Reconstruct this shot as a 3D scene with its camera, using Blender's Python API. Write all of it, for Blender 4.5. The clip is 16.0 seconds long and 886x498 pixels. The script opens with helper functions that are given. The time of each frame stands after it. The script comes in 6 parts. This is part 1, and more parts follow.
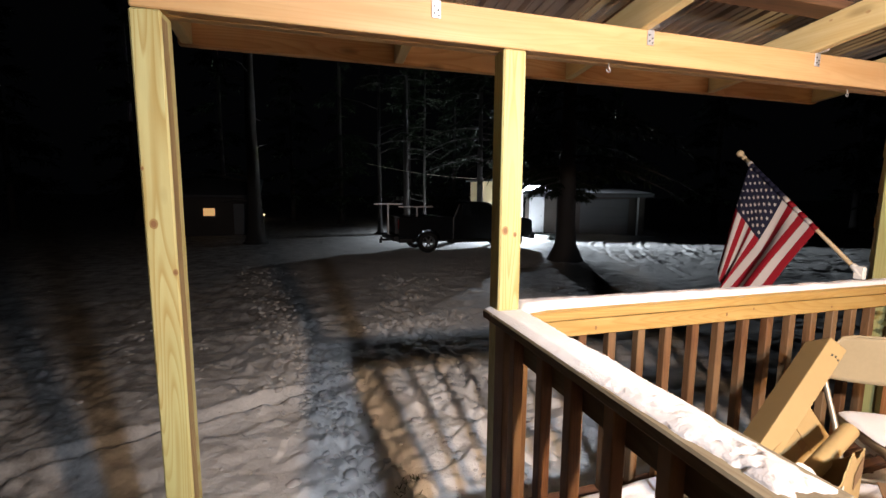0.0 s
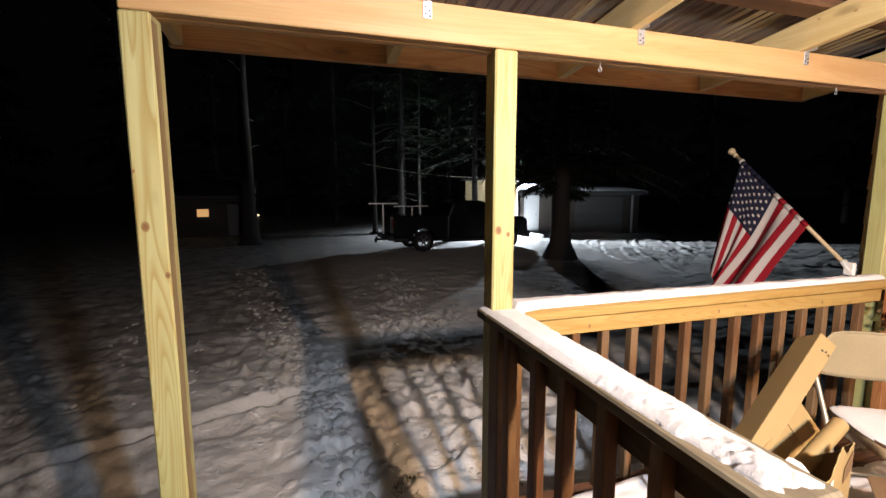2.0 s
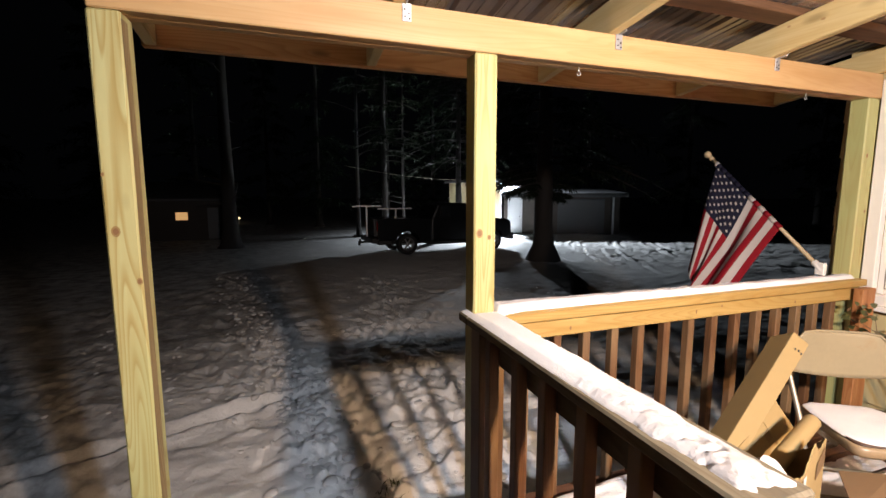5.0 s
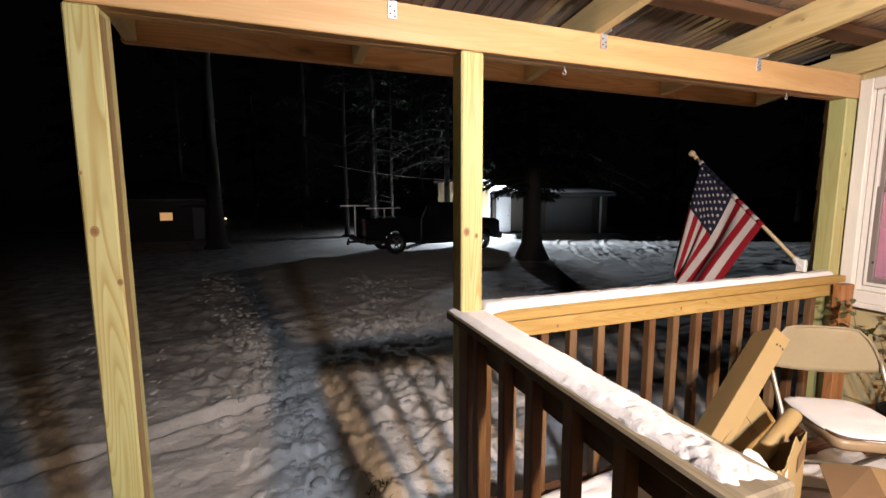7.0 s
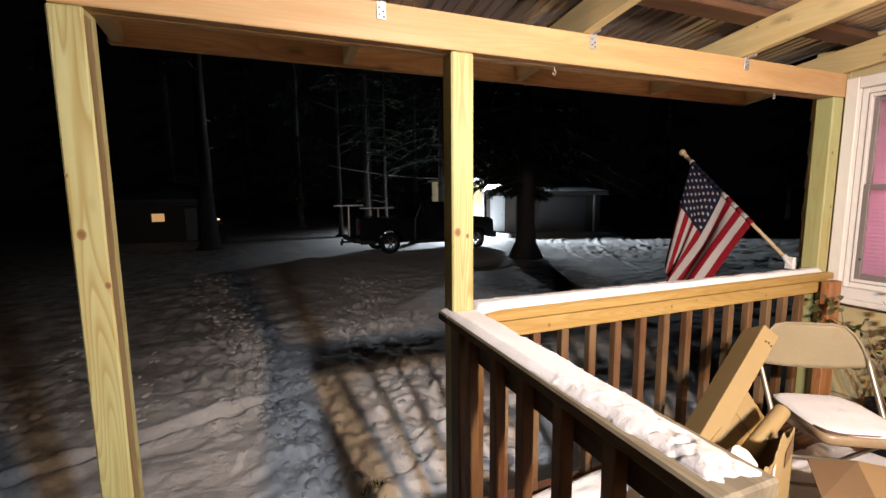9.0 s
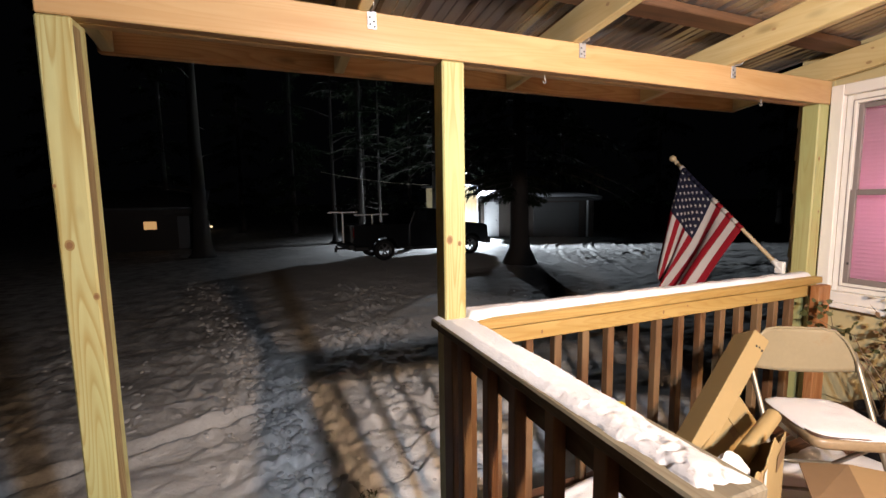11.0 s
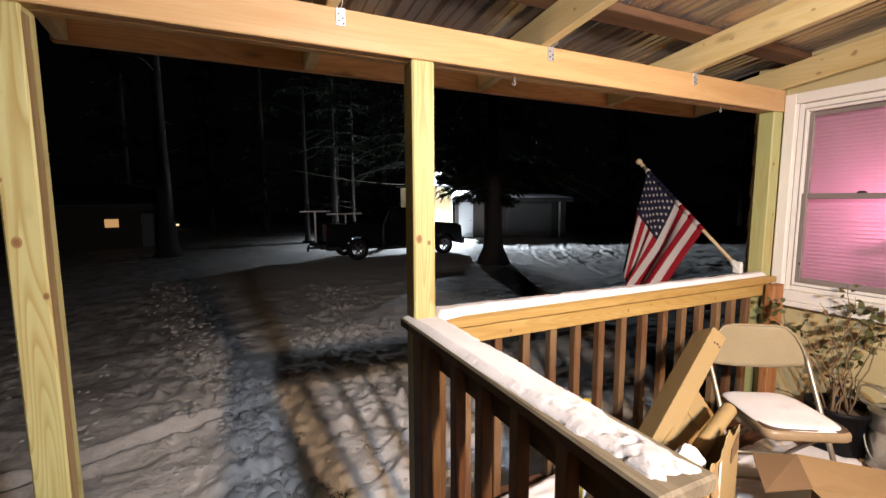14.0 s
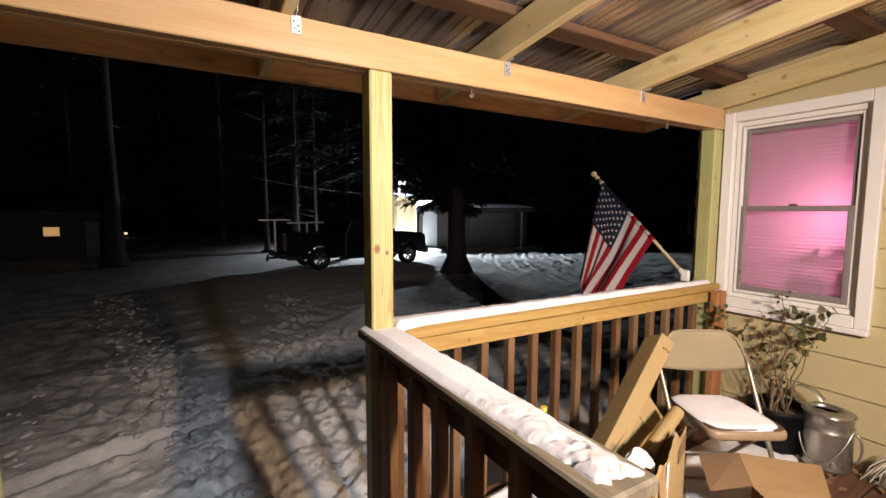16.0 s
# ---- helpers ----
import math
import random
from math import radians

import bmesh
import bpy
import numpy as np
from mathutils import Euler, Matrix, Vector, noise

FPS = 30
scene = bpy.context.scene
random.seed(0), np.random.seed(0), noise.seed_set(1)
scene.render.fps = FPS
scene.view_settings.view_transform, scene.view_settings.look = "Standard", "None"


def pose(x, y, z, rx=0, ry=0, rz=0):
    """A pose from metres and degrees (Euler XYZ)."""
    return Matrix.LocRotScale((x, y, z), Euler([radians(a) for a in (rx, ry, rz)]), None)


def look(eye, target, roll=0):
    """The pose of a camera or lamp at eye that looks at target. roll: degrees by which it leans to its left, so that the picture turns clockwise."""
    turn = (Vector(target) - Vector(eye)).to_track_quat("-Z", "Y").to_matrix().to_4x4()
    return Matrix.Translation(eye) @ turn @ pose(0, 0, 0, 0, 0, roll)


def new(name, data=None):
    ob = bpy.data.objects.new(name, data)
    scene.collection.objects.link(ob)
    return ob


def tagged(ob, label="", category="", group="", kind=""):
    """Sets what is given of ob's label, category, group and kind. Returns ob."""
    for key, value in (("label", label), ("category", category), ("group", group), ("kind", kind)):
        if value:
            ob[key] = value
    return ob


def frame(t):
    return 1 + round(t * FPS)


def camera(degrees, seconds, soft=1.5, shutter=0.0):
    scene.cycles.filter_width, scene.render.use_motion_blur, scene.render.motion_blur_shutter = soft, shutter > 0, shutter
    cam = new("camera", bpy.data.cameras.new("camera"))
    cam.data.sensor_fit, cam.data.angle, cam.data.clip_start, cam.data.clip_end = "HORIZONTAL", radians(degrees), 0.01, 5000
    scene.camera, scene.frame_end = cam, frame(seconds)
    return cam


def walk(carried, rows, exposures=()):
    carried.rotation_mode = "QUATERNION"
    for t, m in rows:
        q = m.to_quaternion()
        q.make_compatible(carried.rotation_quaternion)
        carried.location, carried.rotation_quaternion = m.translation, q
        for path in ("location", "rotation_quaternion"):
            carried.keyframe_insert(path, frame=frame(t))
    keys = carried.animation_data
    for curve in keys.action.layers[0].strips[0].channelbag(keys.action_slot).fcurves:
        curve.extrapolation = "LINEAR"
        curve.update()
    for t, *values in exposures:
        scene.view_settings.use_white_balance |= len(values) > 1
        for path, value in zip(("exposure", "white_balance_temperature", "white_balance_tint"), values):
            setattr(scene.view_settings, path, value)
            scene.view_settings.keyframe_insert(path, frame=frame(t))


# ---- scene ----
cam = camera(91.0, 16.0, soft=1.5)
PATH = [
    (0, (0.000, 0.000, 1.386), (1.415, 4.755, 0.764), 0.45),
    (0.5, (0.004, 0.003, 1.385), (1.441, 4.749, 0.749), 0.51),
    (1, (-0.001, 0.001, 1.387), (1.407, 4.752, 0.719), 0.61),
    (1.5, (0.002, -0.004, 1.389), (1.432, 4.741, 0.727), 0.25),
    (2, (0.007, -0.005, 1.391), (1.470, 4.734, 0.758), 0.02),
    (2.5, (0.011, -0.007, 1.391), (1.494, 4.727, 0.766), 0.06),
    (3, (0.010, -0.004, 1.392), (1.528, 4.720, 0.775), 0.43),
    (3.5, (0.011, -0.002, 1.391), (1.559, 4.713, 0.785), 0.53),
    (4, (0.014, -0.003, 1.394), (1.587, 4.705, 0.792), 0.43),
    (6.5, (0.030, 0.001, 1.393), (1.755, 4.653, 0.780), -0.38),
    (7, (0.031, -0.001, 1.390), (1.781, 4.642, 0.778), -0.19),
    (7.5, (0.035, -0.004, 1.394), (1.819, 4.625, 0.771), -0.27),
    (8, (0.037, -0.004, 1.392), (1.844, 4.616, 0.765), -0.34),
    (8.5, (0.046, -0.004, 1.390), (1.889, 4.598, 0.737), -0.71),
    (9, (0.043, -0.007, 1.395), (1.851, 4.613, 0.774), -0.51),
    (11.5, (0.054, -0.012, 1.402), (1.944, 4.585, 0.859), -0.69),
    (12, (0.055, -0.012, 1.399), (1.939, 4.590, 0.869), -0.27),
    (12.5, (0.055, -0.013, 1.399), (1.938, 4.588, 0.869), -0.24),
    (13, (0.058, -0.013, 1.399), (1.976, 4.571, 0.850), -0.39),
    (13.5, (0.066, -0.018, 1.397), (2.100, 4.515, 0.843), -0.07),
    (14, (0.070, -0.023, 1.399), (2.205, 4.464, 0.843), -0.22),
    (14.5, (0.077, -0.027, 1.400), (2.309, 4.417, 0.880), 0.02),
    (15, (0.081, -0.030, 1.399), (2.383, 4.380, 0.899), 0.13),
    (15.5, (0.085, -0.033, 1.401), (2.485, 4.326, 0.910), 0.15),
    (16, (0.092, -0.036, 1.402), (2.593, 4.270, 0.951), 0.17),
]
walk(cam, [(t, look(eye, target, roll)) for t, eye, target, roll in PATH], ((0.0, 0.08), (4.0, 0.07), (6.5, -0.12), (9.0, -0.13), (12.5, -0.12), (14.0, -0.14), (16.0, -0.27)))

# ---- night sky and lamps ----
world = bpy.data.worlds.new("night")
scene.world = world
world.use_nodes = True
world.node_tree.nodes["Background"].inputs[0].default_value = (0.6, 0.65, 0.8, 1)
world.node_tree.nodes["Background"].inputs[1].default_value = 0.0010
scene.view_settings.exposure = 0.0


def point_lamp(name, loc, energy, color, size):
    d = bpy.data.lights.new(name, "POINT")
    d.energy, d.color, d.shadow_soft_size = energy, color, size
    o = new(name, d)
    o.location = loc
    return o


COOL_AT, WARM_AT = (0.86, -1.05, 1.955), (1.17, -1.05, 1.885)


def flood_lamp(name, loc, aim, energy, color, size, cone, blend):
    d = bpy.data.lights.new(name, "SPOT")
    d.energy, d.color, d.shadow_soft_size, d.spot_size, d.spot_blend = energy, color, size, radians(cone), blend
    o = new(name, d)
    o.matrix_world = look(loc, Vector(loc) + Vector(aim))
    return o


FLOOD_AIM = (0.13, 1.0, -0.42)
flood_lamp("porch_light_cool", COOL_AT, FLOOD_AIM, 505, (0.755, 0.84, 1.0), 0.055, 132, 1.0)
flood_lamp("porch_light_warm", WARM_AT, FLOOD_AIM, 585, (1.0, 0.675, 0.43), 0.055, 132, 1.0)
YARD_AT = (11.62, 24.85, 3.00)
flood_lamp("yard_light", YARD_AT, (0.10, -0.2, -1.0), 14500, (0.78, 0.88, 1.0), 0.12, 166, 0.85)
point_lamp("room_light", (3.67, 0.985, 1.37), 25, (1.0, 0.48, 0.63), 0.10)

GROUND = -0.8


# ---- materials ----
def nodes_of(name):
    m = bpy.data.materials.new(name)
    m.use_nodes = True
    t = m.node_tree
    return m, t, t.nodes["Principled BSDF"]


def link(t, a, b):
    t.links.new(a, b)


def coords(t, scale, jitter=True):
    tc = t.nodes.new("ShaderNodeTexCoord")
    mp = t.nodes.new("ShaderNodeMapping")
    mp.inputs["Scale"].default_value = scale
    link(t, tc.outputs["Object"], mp.inputs["Vector"])
    if jitter:
        oi = t.nodes.new("ShaderNodeObjectInfo")
        mu = t.nodes.new("ShaderNodeMath")
        mu.operation = "MULTIPLY"
        mu.inputs[1].default_value = 37.0
        link(t, oi.outputs["Random"], mu.inputs[0])
        link(t, mu.outputs[0], mp.inputs["Location"])
    return mp.outputs["Vector"]


def noise_tex(t, vec, scale, detail=4.0, rough=0.55, distort=0.0):
    n = t.nodes.new("ShaderNodeTexNoise")
    n.inputs["Scale"].default_value = scale
    n.inputs["Detail"].default_value = detail
    n.inputs["Roughness"].default_value = rough
    n.inputs["Distortion"].default_value = distort
    link(t, vec, n.inputs["Vector"])
    return n.outputs["Fac"]


def ramp(t, fac, stops):
    r = t.nodes.new("ShaderNodeValToRGB")
    e = r.color_ramp.elements
    while len(e) < len(stops):
        e.new(0.5)
    for k, (p, c) in zip(e, stops):
        k.position, k.color = p, (*c, 1)
    link(t, fac, r.inputs["Fac"])
    return r.outputs["Color"]


def mixed(t, fac, a, b, mode="MIX"):
    m = t.nodes.new("ShaderNodeMix")
    m.data_type, m.blend_type = "RGBA", mode
    for val, sock in ((fac, m.inputs[0]), (a, m.inputs[6]), (b, m.inputs[7])):
        if isinstance(val, (int, float)):
            sock.default_value = val
        elif isinstance(val, tuple):
            sock.default_value = (*val, 1)
        else:
            link(t, val, sock)
    return m.outputs[2]


def bump(t, b, height, strength, dist=0.01):
    n = t.nodes.new("ShaderNodeBump")
    n.inputs["Strength"].default_value = strength
    n.inputs["Distance"].default_value = dist
    link(t, height, n.inputs["Height"])
    link(t, n.outputs["Normal"], b.inputs["Normal"])


def wood(name, light, dark, axis, rough=0.6, knots=0.5, tint=None, dirt=0.25, figure=0.45):
    """Sawn softwood with grain along an axis."""
    m, t, b = nodes_of(name)
    s = [9.0, 9.0, 9.0]
    s["xyz".index(axis)] = 0.7
    v = coords(t, s)
    grain = noise_tex(t, v, 2.2, 6, 0.6, 0.35)
    w = t.nodes.new("ShaderNodeTexWave")
    w.wave_type, w.bands_direction = "BANDS", "DIAGONAL"
    w.inputs["Scale"].default_value = 0.9
    w.inputs["Distortion"].default_value = 7.0
    w.inputs["Detail"].default_value = 3.0
    w.inputs["Detail Scale"].default_value = 0.8
    link(t, v, w.inputs["Vector"])
    base = ramp(t, grain, [(0.30, dark), (0.62, light)])
    base = mixed(t, 0.25, base, ramp(t, w.outputs["Fac"], [(0.2, dark), (0.75, light)]))
    # year rings cut lengthwise
    s3 = [11.0, 11.0, 11.0]
    s3["xyz".index(axis)] = 0.75
    field = noise_tex(t, coords(t, s3), 1.0, 1.0, 0.4, 0.15)
    many = t.nodes.new("ShaderNodeMath")
    many.operation = "MULTIPLY"
    many.inputs[1].default_value = 17.0
    link(t, field, many.inputs[0])
    saw = t.nodes.new("ShaderNodeMath")
    saw.operation = "FRACT"
    link(t, many.outputs[0], saw.inputs[0])
    rings = ramp(t, saw.outputs[0], [(0.0, (0, 0, 0)), (0.45, (0.15, 0.15, 0.15)), (0.86, (1, 1, 1)), (1.0, (0, 0, 0))])
    rmul = t.nodes.new("ShaderNodeMath")
    rmul.operation = "MULTIPLY"
    rmul.inputs[1].default_value = figure
    link(t, rings, rmul.inputs[0])
    base = mixed(t, rmul.outputs[0], base, tuple(c * k for c, k in zip(dark, (0.80, 0.68, 0.50))))
    s2 = [7.0, 7.0, 7.0]
    s2["xyz".index(axis)] = 2.6
    vk = t.nodes.new("ShaderNodeTexVoronoi")
    vk.inputs["Scale"].default_value = 1.0
    vk.inputs["Randomness"].default_value = 1.0
    link(t, coords(t, s2), vk.inputs["Vector"])
    kn = ramp(t, vk.outputs["Distance"], [(0.05, (1, 1, 1)), (0.16, (0, 0, 0))])
    kmul = t.nodes.new("ShaderNodeMath")
    kmul.operation = "MULTIPLY"
    kmul.inputs[1].default_value = knots
    link(t, kn, kmul.inputs[0])
    base = mixed(t, kmul.outputs[0], base, tuple(c * 0.42 for c in dark))
    soil = noise_tex(t, coords(t, (1, 1, 1)), 3.5, 5, 0.65)
    if tint:
        base = mixed(t, ramp(t, noise_tex(t, coords(t, (1, 1, 1)), 1.4, 2), [(0.42, (0, 0, 0)), (0.66, (0.8, 0.8, 0.8))]), base, tint)
    base = mixed(t, ramp(t, soil, [(0.45, (0, 0, 0)), (0.85, (dirt, dirt, dirt))]), base, tuple(c * 0.5 for c in dark))
    link(t, base, b.inputs["Base Color"])
    b.inputs["Roughness"].default_value = rough
    b.inputs["Specular IOR Level"].default_value = 0.35
    bump(t, b, grain, 0.25, 0.004)
    return m


def plain(name, color, rough=0.6, metal=0.0, var=0.18, scale=14.0, bumpy=0.15, stain=None):
    """A painted, moulded or woven surface with two scales of variation."""
    m, t, b = nodes_of(name)
    v = coords(t, (1, 1, 1))
    fine = noise_tex(t, v, scale * 6, 4)
    broad = noise_tex(t, v, scale * 0.35, 4, 0.6)
    lo = tuple(c * (1 - var) for c in color)
    hi = tuple(min(1.0, c * (1 + var * 0.6)) for c in color)
    base = mixed(t, 0.3, ramp(t, broad, [(0.3, lo), (0.7, hi)]), ramp(t, fine, [(0.3, lo), (0.7, hi)]))
    if stain:
        base = mixed(t, ramp(t, noise_tex(t, v, scale * 0.7, 6, 0.7), [(0.56, (0, 0, 0)), (0.74, (0.7, 0.7, 0.7))]), base, stain)
    link(t, base, b.inputs["Base Color"])
    b.inputs["Metallic"].default_value = metal
    rr = ramp(t, broad, [(0.3, (rough * 0.8,) * 3), (0.7, (min(1, rough * 1.2),) * 3)])
    link(t, rr, b.inputs["Roughness"])
    if bumpy:
        bump(t, b, fine, bumpy, 0.003)
    return m


def glow(name, color, strength):
    m, t, b = nodes_of(name)
    b.inputs["Base Color"].default_value = (*color, 1)
    b.inputs["Emission Color"].default_value = (*color, 1)
    b.inputs["Emission Strength"].default_value = strength
    return m


def snow_mat(name, color, grain=1.0, soil=None, thin=None):
    m, t, b = nodes_of(name)
    v = coords(t, (1, 1, 1), False)
    fine = noise_tex(t, v, 60 * grain, 5, 0.7)
    broad = noise_tex(t, v, 5 * grain, 5, 0.6)
    base = ramp(t, broad, [(0.25, tuple(c * 0.86 for c in color)), (0.7, color)])
    if soil:
        holes = noise_tex(t, v, 34, 6, 0.72)
        if thin:
            # the snow wears through towards one end of the rail
            sep = t.nodes.new("ShaderNodeSeparateXYZ")
            link(t, v, sep.inputs[0])
            mr = t.nodes.new("ShaderNodeMapRange")
            mr.inputs["From Min"].default_value, mr.inputs["From Max"].default_value = thin
            mr.inputs["To Min"].default_value, mr.inputs["To Max"].default_value = 0.07, -0.15
            link(t, sep.outputs["Y"], mr.inputs["Value"])
            # thawed grey slush, coloured darker still to offset the strong lamplight there
            slush_dim = t.nodes.new("ShaderNodeMapRange")
            slush_dim.inputs["From Min"].default_value, slush_dim.inputs["From Max"].default_value = thin[0] + 0.05, thin[1] + 0.25
            slush_dim.inputs["To Min"].default_value, slush_dim.inputs["To Max"].default_value = 0.85, 0.0
            link(t, sep.outputs["Y"], slush_dim.inputs["Value"])
            base = mixed(t, slush_dim.outputs[0], base, (0.29, 0.265, 0.25))
            more = t.nodes.new("ShaderNodeMath")
            link(t, holes, more.inputs[0])
            link(t, mr.outputs[0], more.inputs[1])
            holes = more.outputs[0]
        base = mixed(t, ramp(t, holes, [(0.565, (0, 0, 0)), (0.68, (0.85, 0.85, 0.85))]), base, soil)
    link(t, base, b.inputs["Base Color"])
    b.inputs["Roughness"].default_value = 0.75
    b.inputs["Specular IOR Level"].default_value = 0.25
    add = t.nodes.new("ShaderNodeMath")
    link(t, fine, add.inputs[0])
    link(t, broad, add.inputs[1])
    bump(t, b, add.outputs[0], 0.36, 0.012)
    return m


def ground_mat():
    """Trodden garden snow with specks of soil."""
    m, t, b = nodes_of("garden_snow")
    tc = t.nodes.new("ShaderNodeTexCoord")
    v = tc.outputs["Object"]
    fine = noise_tex(t, v, 26, 6, 0.7)
    mid = noise_tex(t, v, 6.5, 5, 0.6, 0.4)
    broad = noise_tex(t, v, 0.8, 4, 0.6)
    base = ramp(t, broad, [(0.3, (0.78, 0.76, 0.73)), (0.7, (0.90, 0.88, 0.85))])
    base = mixed(t, ramp(t, mid, [(0.26, (0.3, 0.3, 0.3)), (0.42, (0, 0, 0))]), base, (0.46, 0.44, 0.42))

    # porch lamp falloff painted in: snow colour darkens patchily away from the steps
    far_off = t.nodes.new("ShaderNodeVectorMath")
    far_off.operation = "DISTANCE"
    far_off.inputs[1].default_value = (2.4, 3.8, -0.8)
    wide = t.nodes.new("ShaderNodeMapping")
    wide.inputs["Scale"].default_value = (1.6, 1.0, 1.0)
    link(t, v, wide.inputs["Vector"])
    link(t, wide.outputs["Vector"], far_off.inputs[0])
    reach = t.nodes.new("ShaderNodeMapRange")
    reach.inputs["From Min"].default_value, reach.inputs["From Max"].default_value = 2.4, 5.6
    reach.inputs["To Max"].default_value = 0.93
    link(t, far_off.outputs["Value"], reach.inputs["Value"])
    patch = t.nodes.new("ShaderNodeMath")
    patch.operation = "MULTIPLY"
    # painted darkening held back round the drive, where the yard lamp shines
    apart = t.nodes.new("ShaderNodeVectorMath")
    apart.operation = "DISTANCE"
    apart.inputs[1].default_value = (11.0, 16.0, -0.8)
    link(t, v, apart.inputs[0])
    lit_yard = t.nodes.new("ShaderNodeMapRange")
    lit_yard.inputs["From Min"].default_value, lit_yard.inputs["From Max"].default_value = 9.5, 13.5
    lit_yard.inputs["To Min"].default_value, lit_yard.inputs["To Max"].default_value = 0.05, 1.0
    link(t, apart.outputs["Value"], lit_yard.inputs["Value"])
    dimming = t.nodes.new("ShaderNodeMath")
    dimming.operation = "MULTIPLY"
    link(t, reach.outputs[0], dimming.inputs[0])
    link(t, lit_yard.outputs[0], dimming.inputs[1])
    link(t, dimming.outputs[0], patch.inputs[0])
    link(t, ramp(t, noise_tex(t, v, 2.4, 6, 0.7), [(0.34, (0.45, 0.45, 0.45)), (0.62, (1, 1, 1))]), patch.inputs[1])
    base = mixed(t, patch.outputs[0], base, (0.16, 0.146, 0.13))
    speck = ramp(t, noise_tex(t, v, 17, 6, 0.75), [(0.62, (0, 0, 0)), (0.70, (0.75, 0.75, 0.75))])
    base = mixed(t, speck, base, (0.22, 0.19, 0.17))
    # darker brown ragged patch on the porch side of the big spruce
    under = t.nodes.new("ShaderNodeVectorMath")
    under.operation = "DISTANCE"
    under.inputs[1].default_value = (6.3, 10.0, -0.8)
    link(t, v, under.inputs[0])
    ragged = t.nodes.new("ShaderNodeMath")
    ragged.operation = "MULTIPLY_ADD"
    ragged.inputs[1].default_value = 1.6
    link(t, noise_tex(t, v, 1.7, 6, 0.7), ragged.inputs[0])
    link(t, under.outputs["Value"], ragged.inputs[2])
    dark_spot = t.nodes.new("ShaderNodeMapRange")
    dark_spot.inputs["From Min"].default_value, dark_spot.inputs["From Max"].default_value = 2.5, 3.3
    dark_spot.inputs["To Min"].default_value, dark_spot.inputs["To Max"].default_value = 0.9, 0.0
    link(t, ragged.outputs[0], dark_spot.inputs["Value"])
    base = mixed(t, dark_spot.outputs[0], base, (0.10, 0.085, 0.07))
    link(t, base, b.inputs["Base Color"])
    b.inputs["Roughness"].default_value = 0.7
    b.inputs["Specular IOR Level"].default_value = 0.3
    add = t.nodes.new("ShaderNodeMath")
    add.operation = "MULTIPLY_ADD"
    add.inputs[1].default_value = 0.75
    link(t, fine, add.inputs[0])
    link(t, mid, add.inputs[2])
    bump(t, b, add.outputs[0], 0.6, 0.05)
    return m


POST = wood("treated_post_wood", (0.436, 0.410, 0.192), (0.365, 0.300, 0.115), "z", 0.55, 0.75, (0.348, 0.372, 0.156), 0.15, 0.75)
WANESHADEW = wood("waney_shade_wood", (0.300, 0.215, 0.105), (0.190, 0.125, 0.055), "z", 0.65, 0.5, None, 0.4, 0.6)
BEAMW = wood("fir_beam_wood", (0.456, 0.300, 0.143), (0.396, 0.235, 0.098), "x", 0.42, 0.35, None, 0.10, 0.22)
FASCIAW = wood("fir_fascia_wood", (0.560, 0.330, 0.142), (0.450, 0.235, 0.088), "x", 0.6, 0.85, None, 0.30, 0.6)
RAFTERW = wood("pine_rafter_wood", (0.560, 0.458, 0.235), (0.475, 0.362, 0.160), "y", 0.45, 0.55, None, 0.10, 0.22)
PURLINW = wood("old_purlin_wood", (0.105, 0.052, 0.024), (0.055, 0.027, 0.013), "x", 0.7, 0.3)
RAILW = wood("new_rail_wood", (0.400, 0.268, 0.090), (0.320, 0.192, 0.052), "x", 0.6, 0.6, None, 0.25, 0.4)
CAPBW = wood("weathered_cap_wood", (0.165, 0.135, 0.085), (0.085, 0.066, 0.042), "y", 0.75, 0.4, None, 0.7, 0.4)
STAINW = wood("stained_post_wood", (0.374, 0.180, 0.072), (0.274, 0.108, 0.036), "z", 0.6, 0.6, None, 0.25, 0.6)
BALW = wood("stained_baluster_wood", (0.165, 0.078, 0.032), (0.080, 0.034, 0.014), "z", 0.6, 0.35, (0.215, 0.140, 0.070), 0.55, 0.7)
DECKW = wood("deck_wood", (0.143, 0.063, 0.033), (0.066, 0.033, 0.019), "x", 0.75, 0.3, None, 0.6)


def roof_metal():
    """Galvanised sheet: bright metal, its reflections painted as bands down the slope."""
    m, t, b = nodes_of("galvanised_roof_metal")
    broad = noise_tex(t, coords(t, (4.5, 0.06, 1.0)), 1.0, 1, 0.4)
    fine = noise_tex(t, coords(t, (22.0, 0.08, 1.0)), 1.0, 1, 0.5)
    base = ramp(t, broad, [(0.34, (0.34, 0.31, 0.30)), (0.47, (0.50, 0.41, 0.31)), (0.56, (0.68, 0.60, 0.45)), (0.68, (0.62, 0.60, 0.60))])
    base = mixed(t, 0.14, base, ramp(t, fine, [(0.35, (0.20, 0.16, 0.13)), (0.65, (0.72, 0.66, 0.57))]))
    link(t, base, b.inputs["Base Color"])
    b.inputs["Metallic"].default_value = 0.85
    link(t, ramp(t, broad, [(0.3, (0.30, 0.30, 0.30)), (0.75, (0.22, 0.22, 0.22))]), b.inputs["Roughness"])
    return m


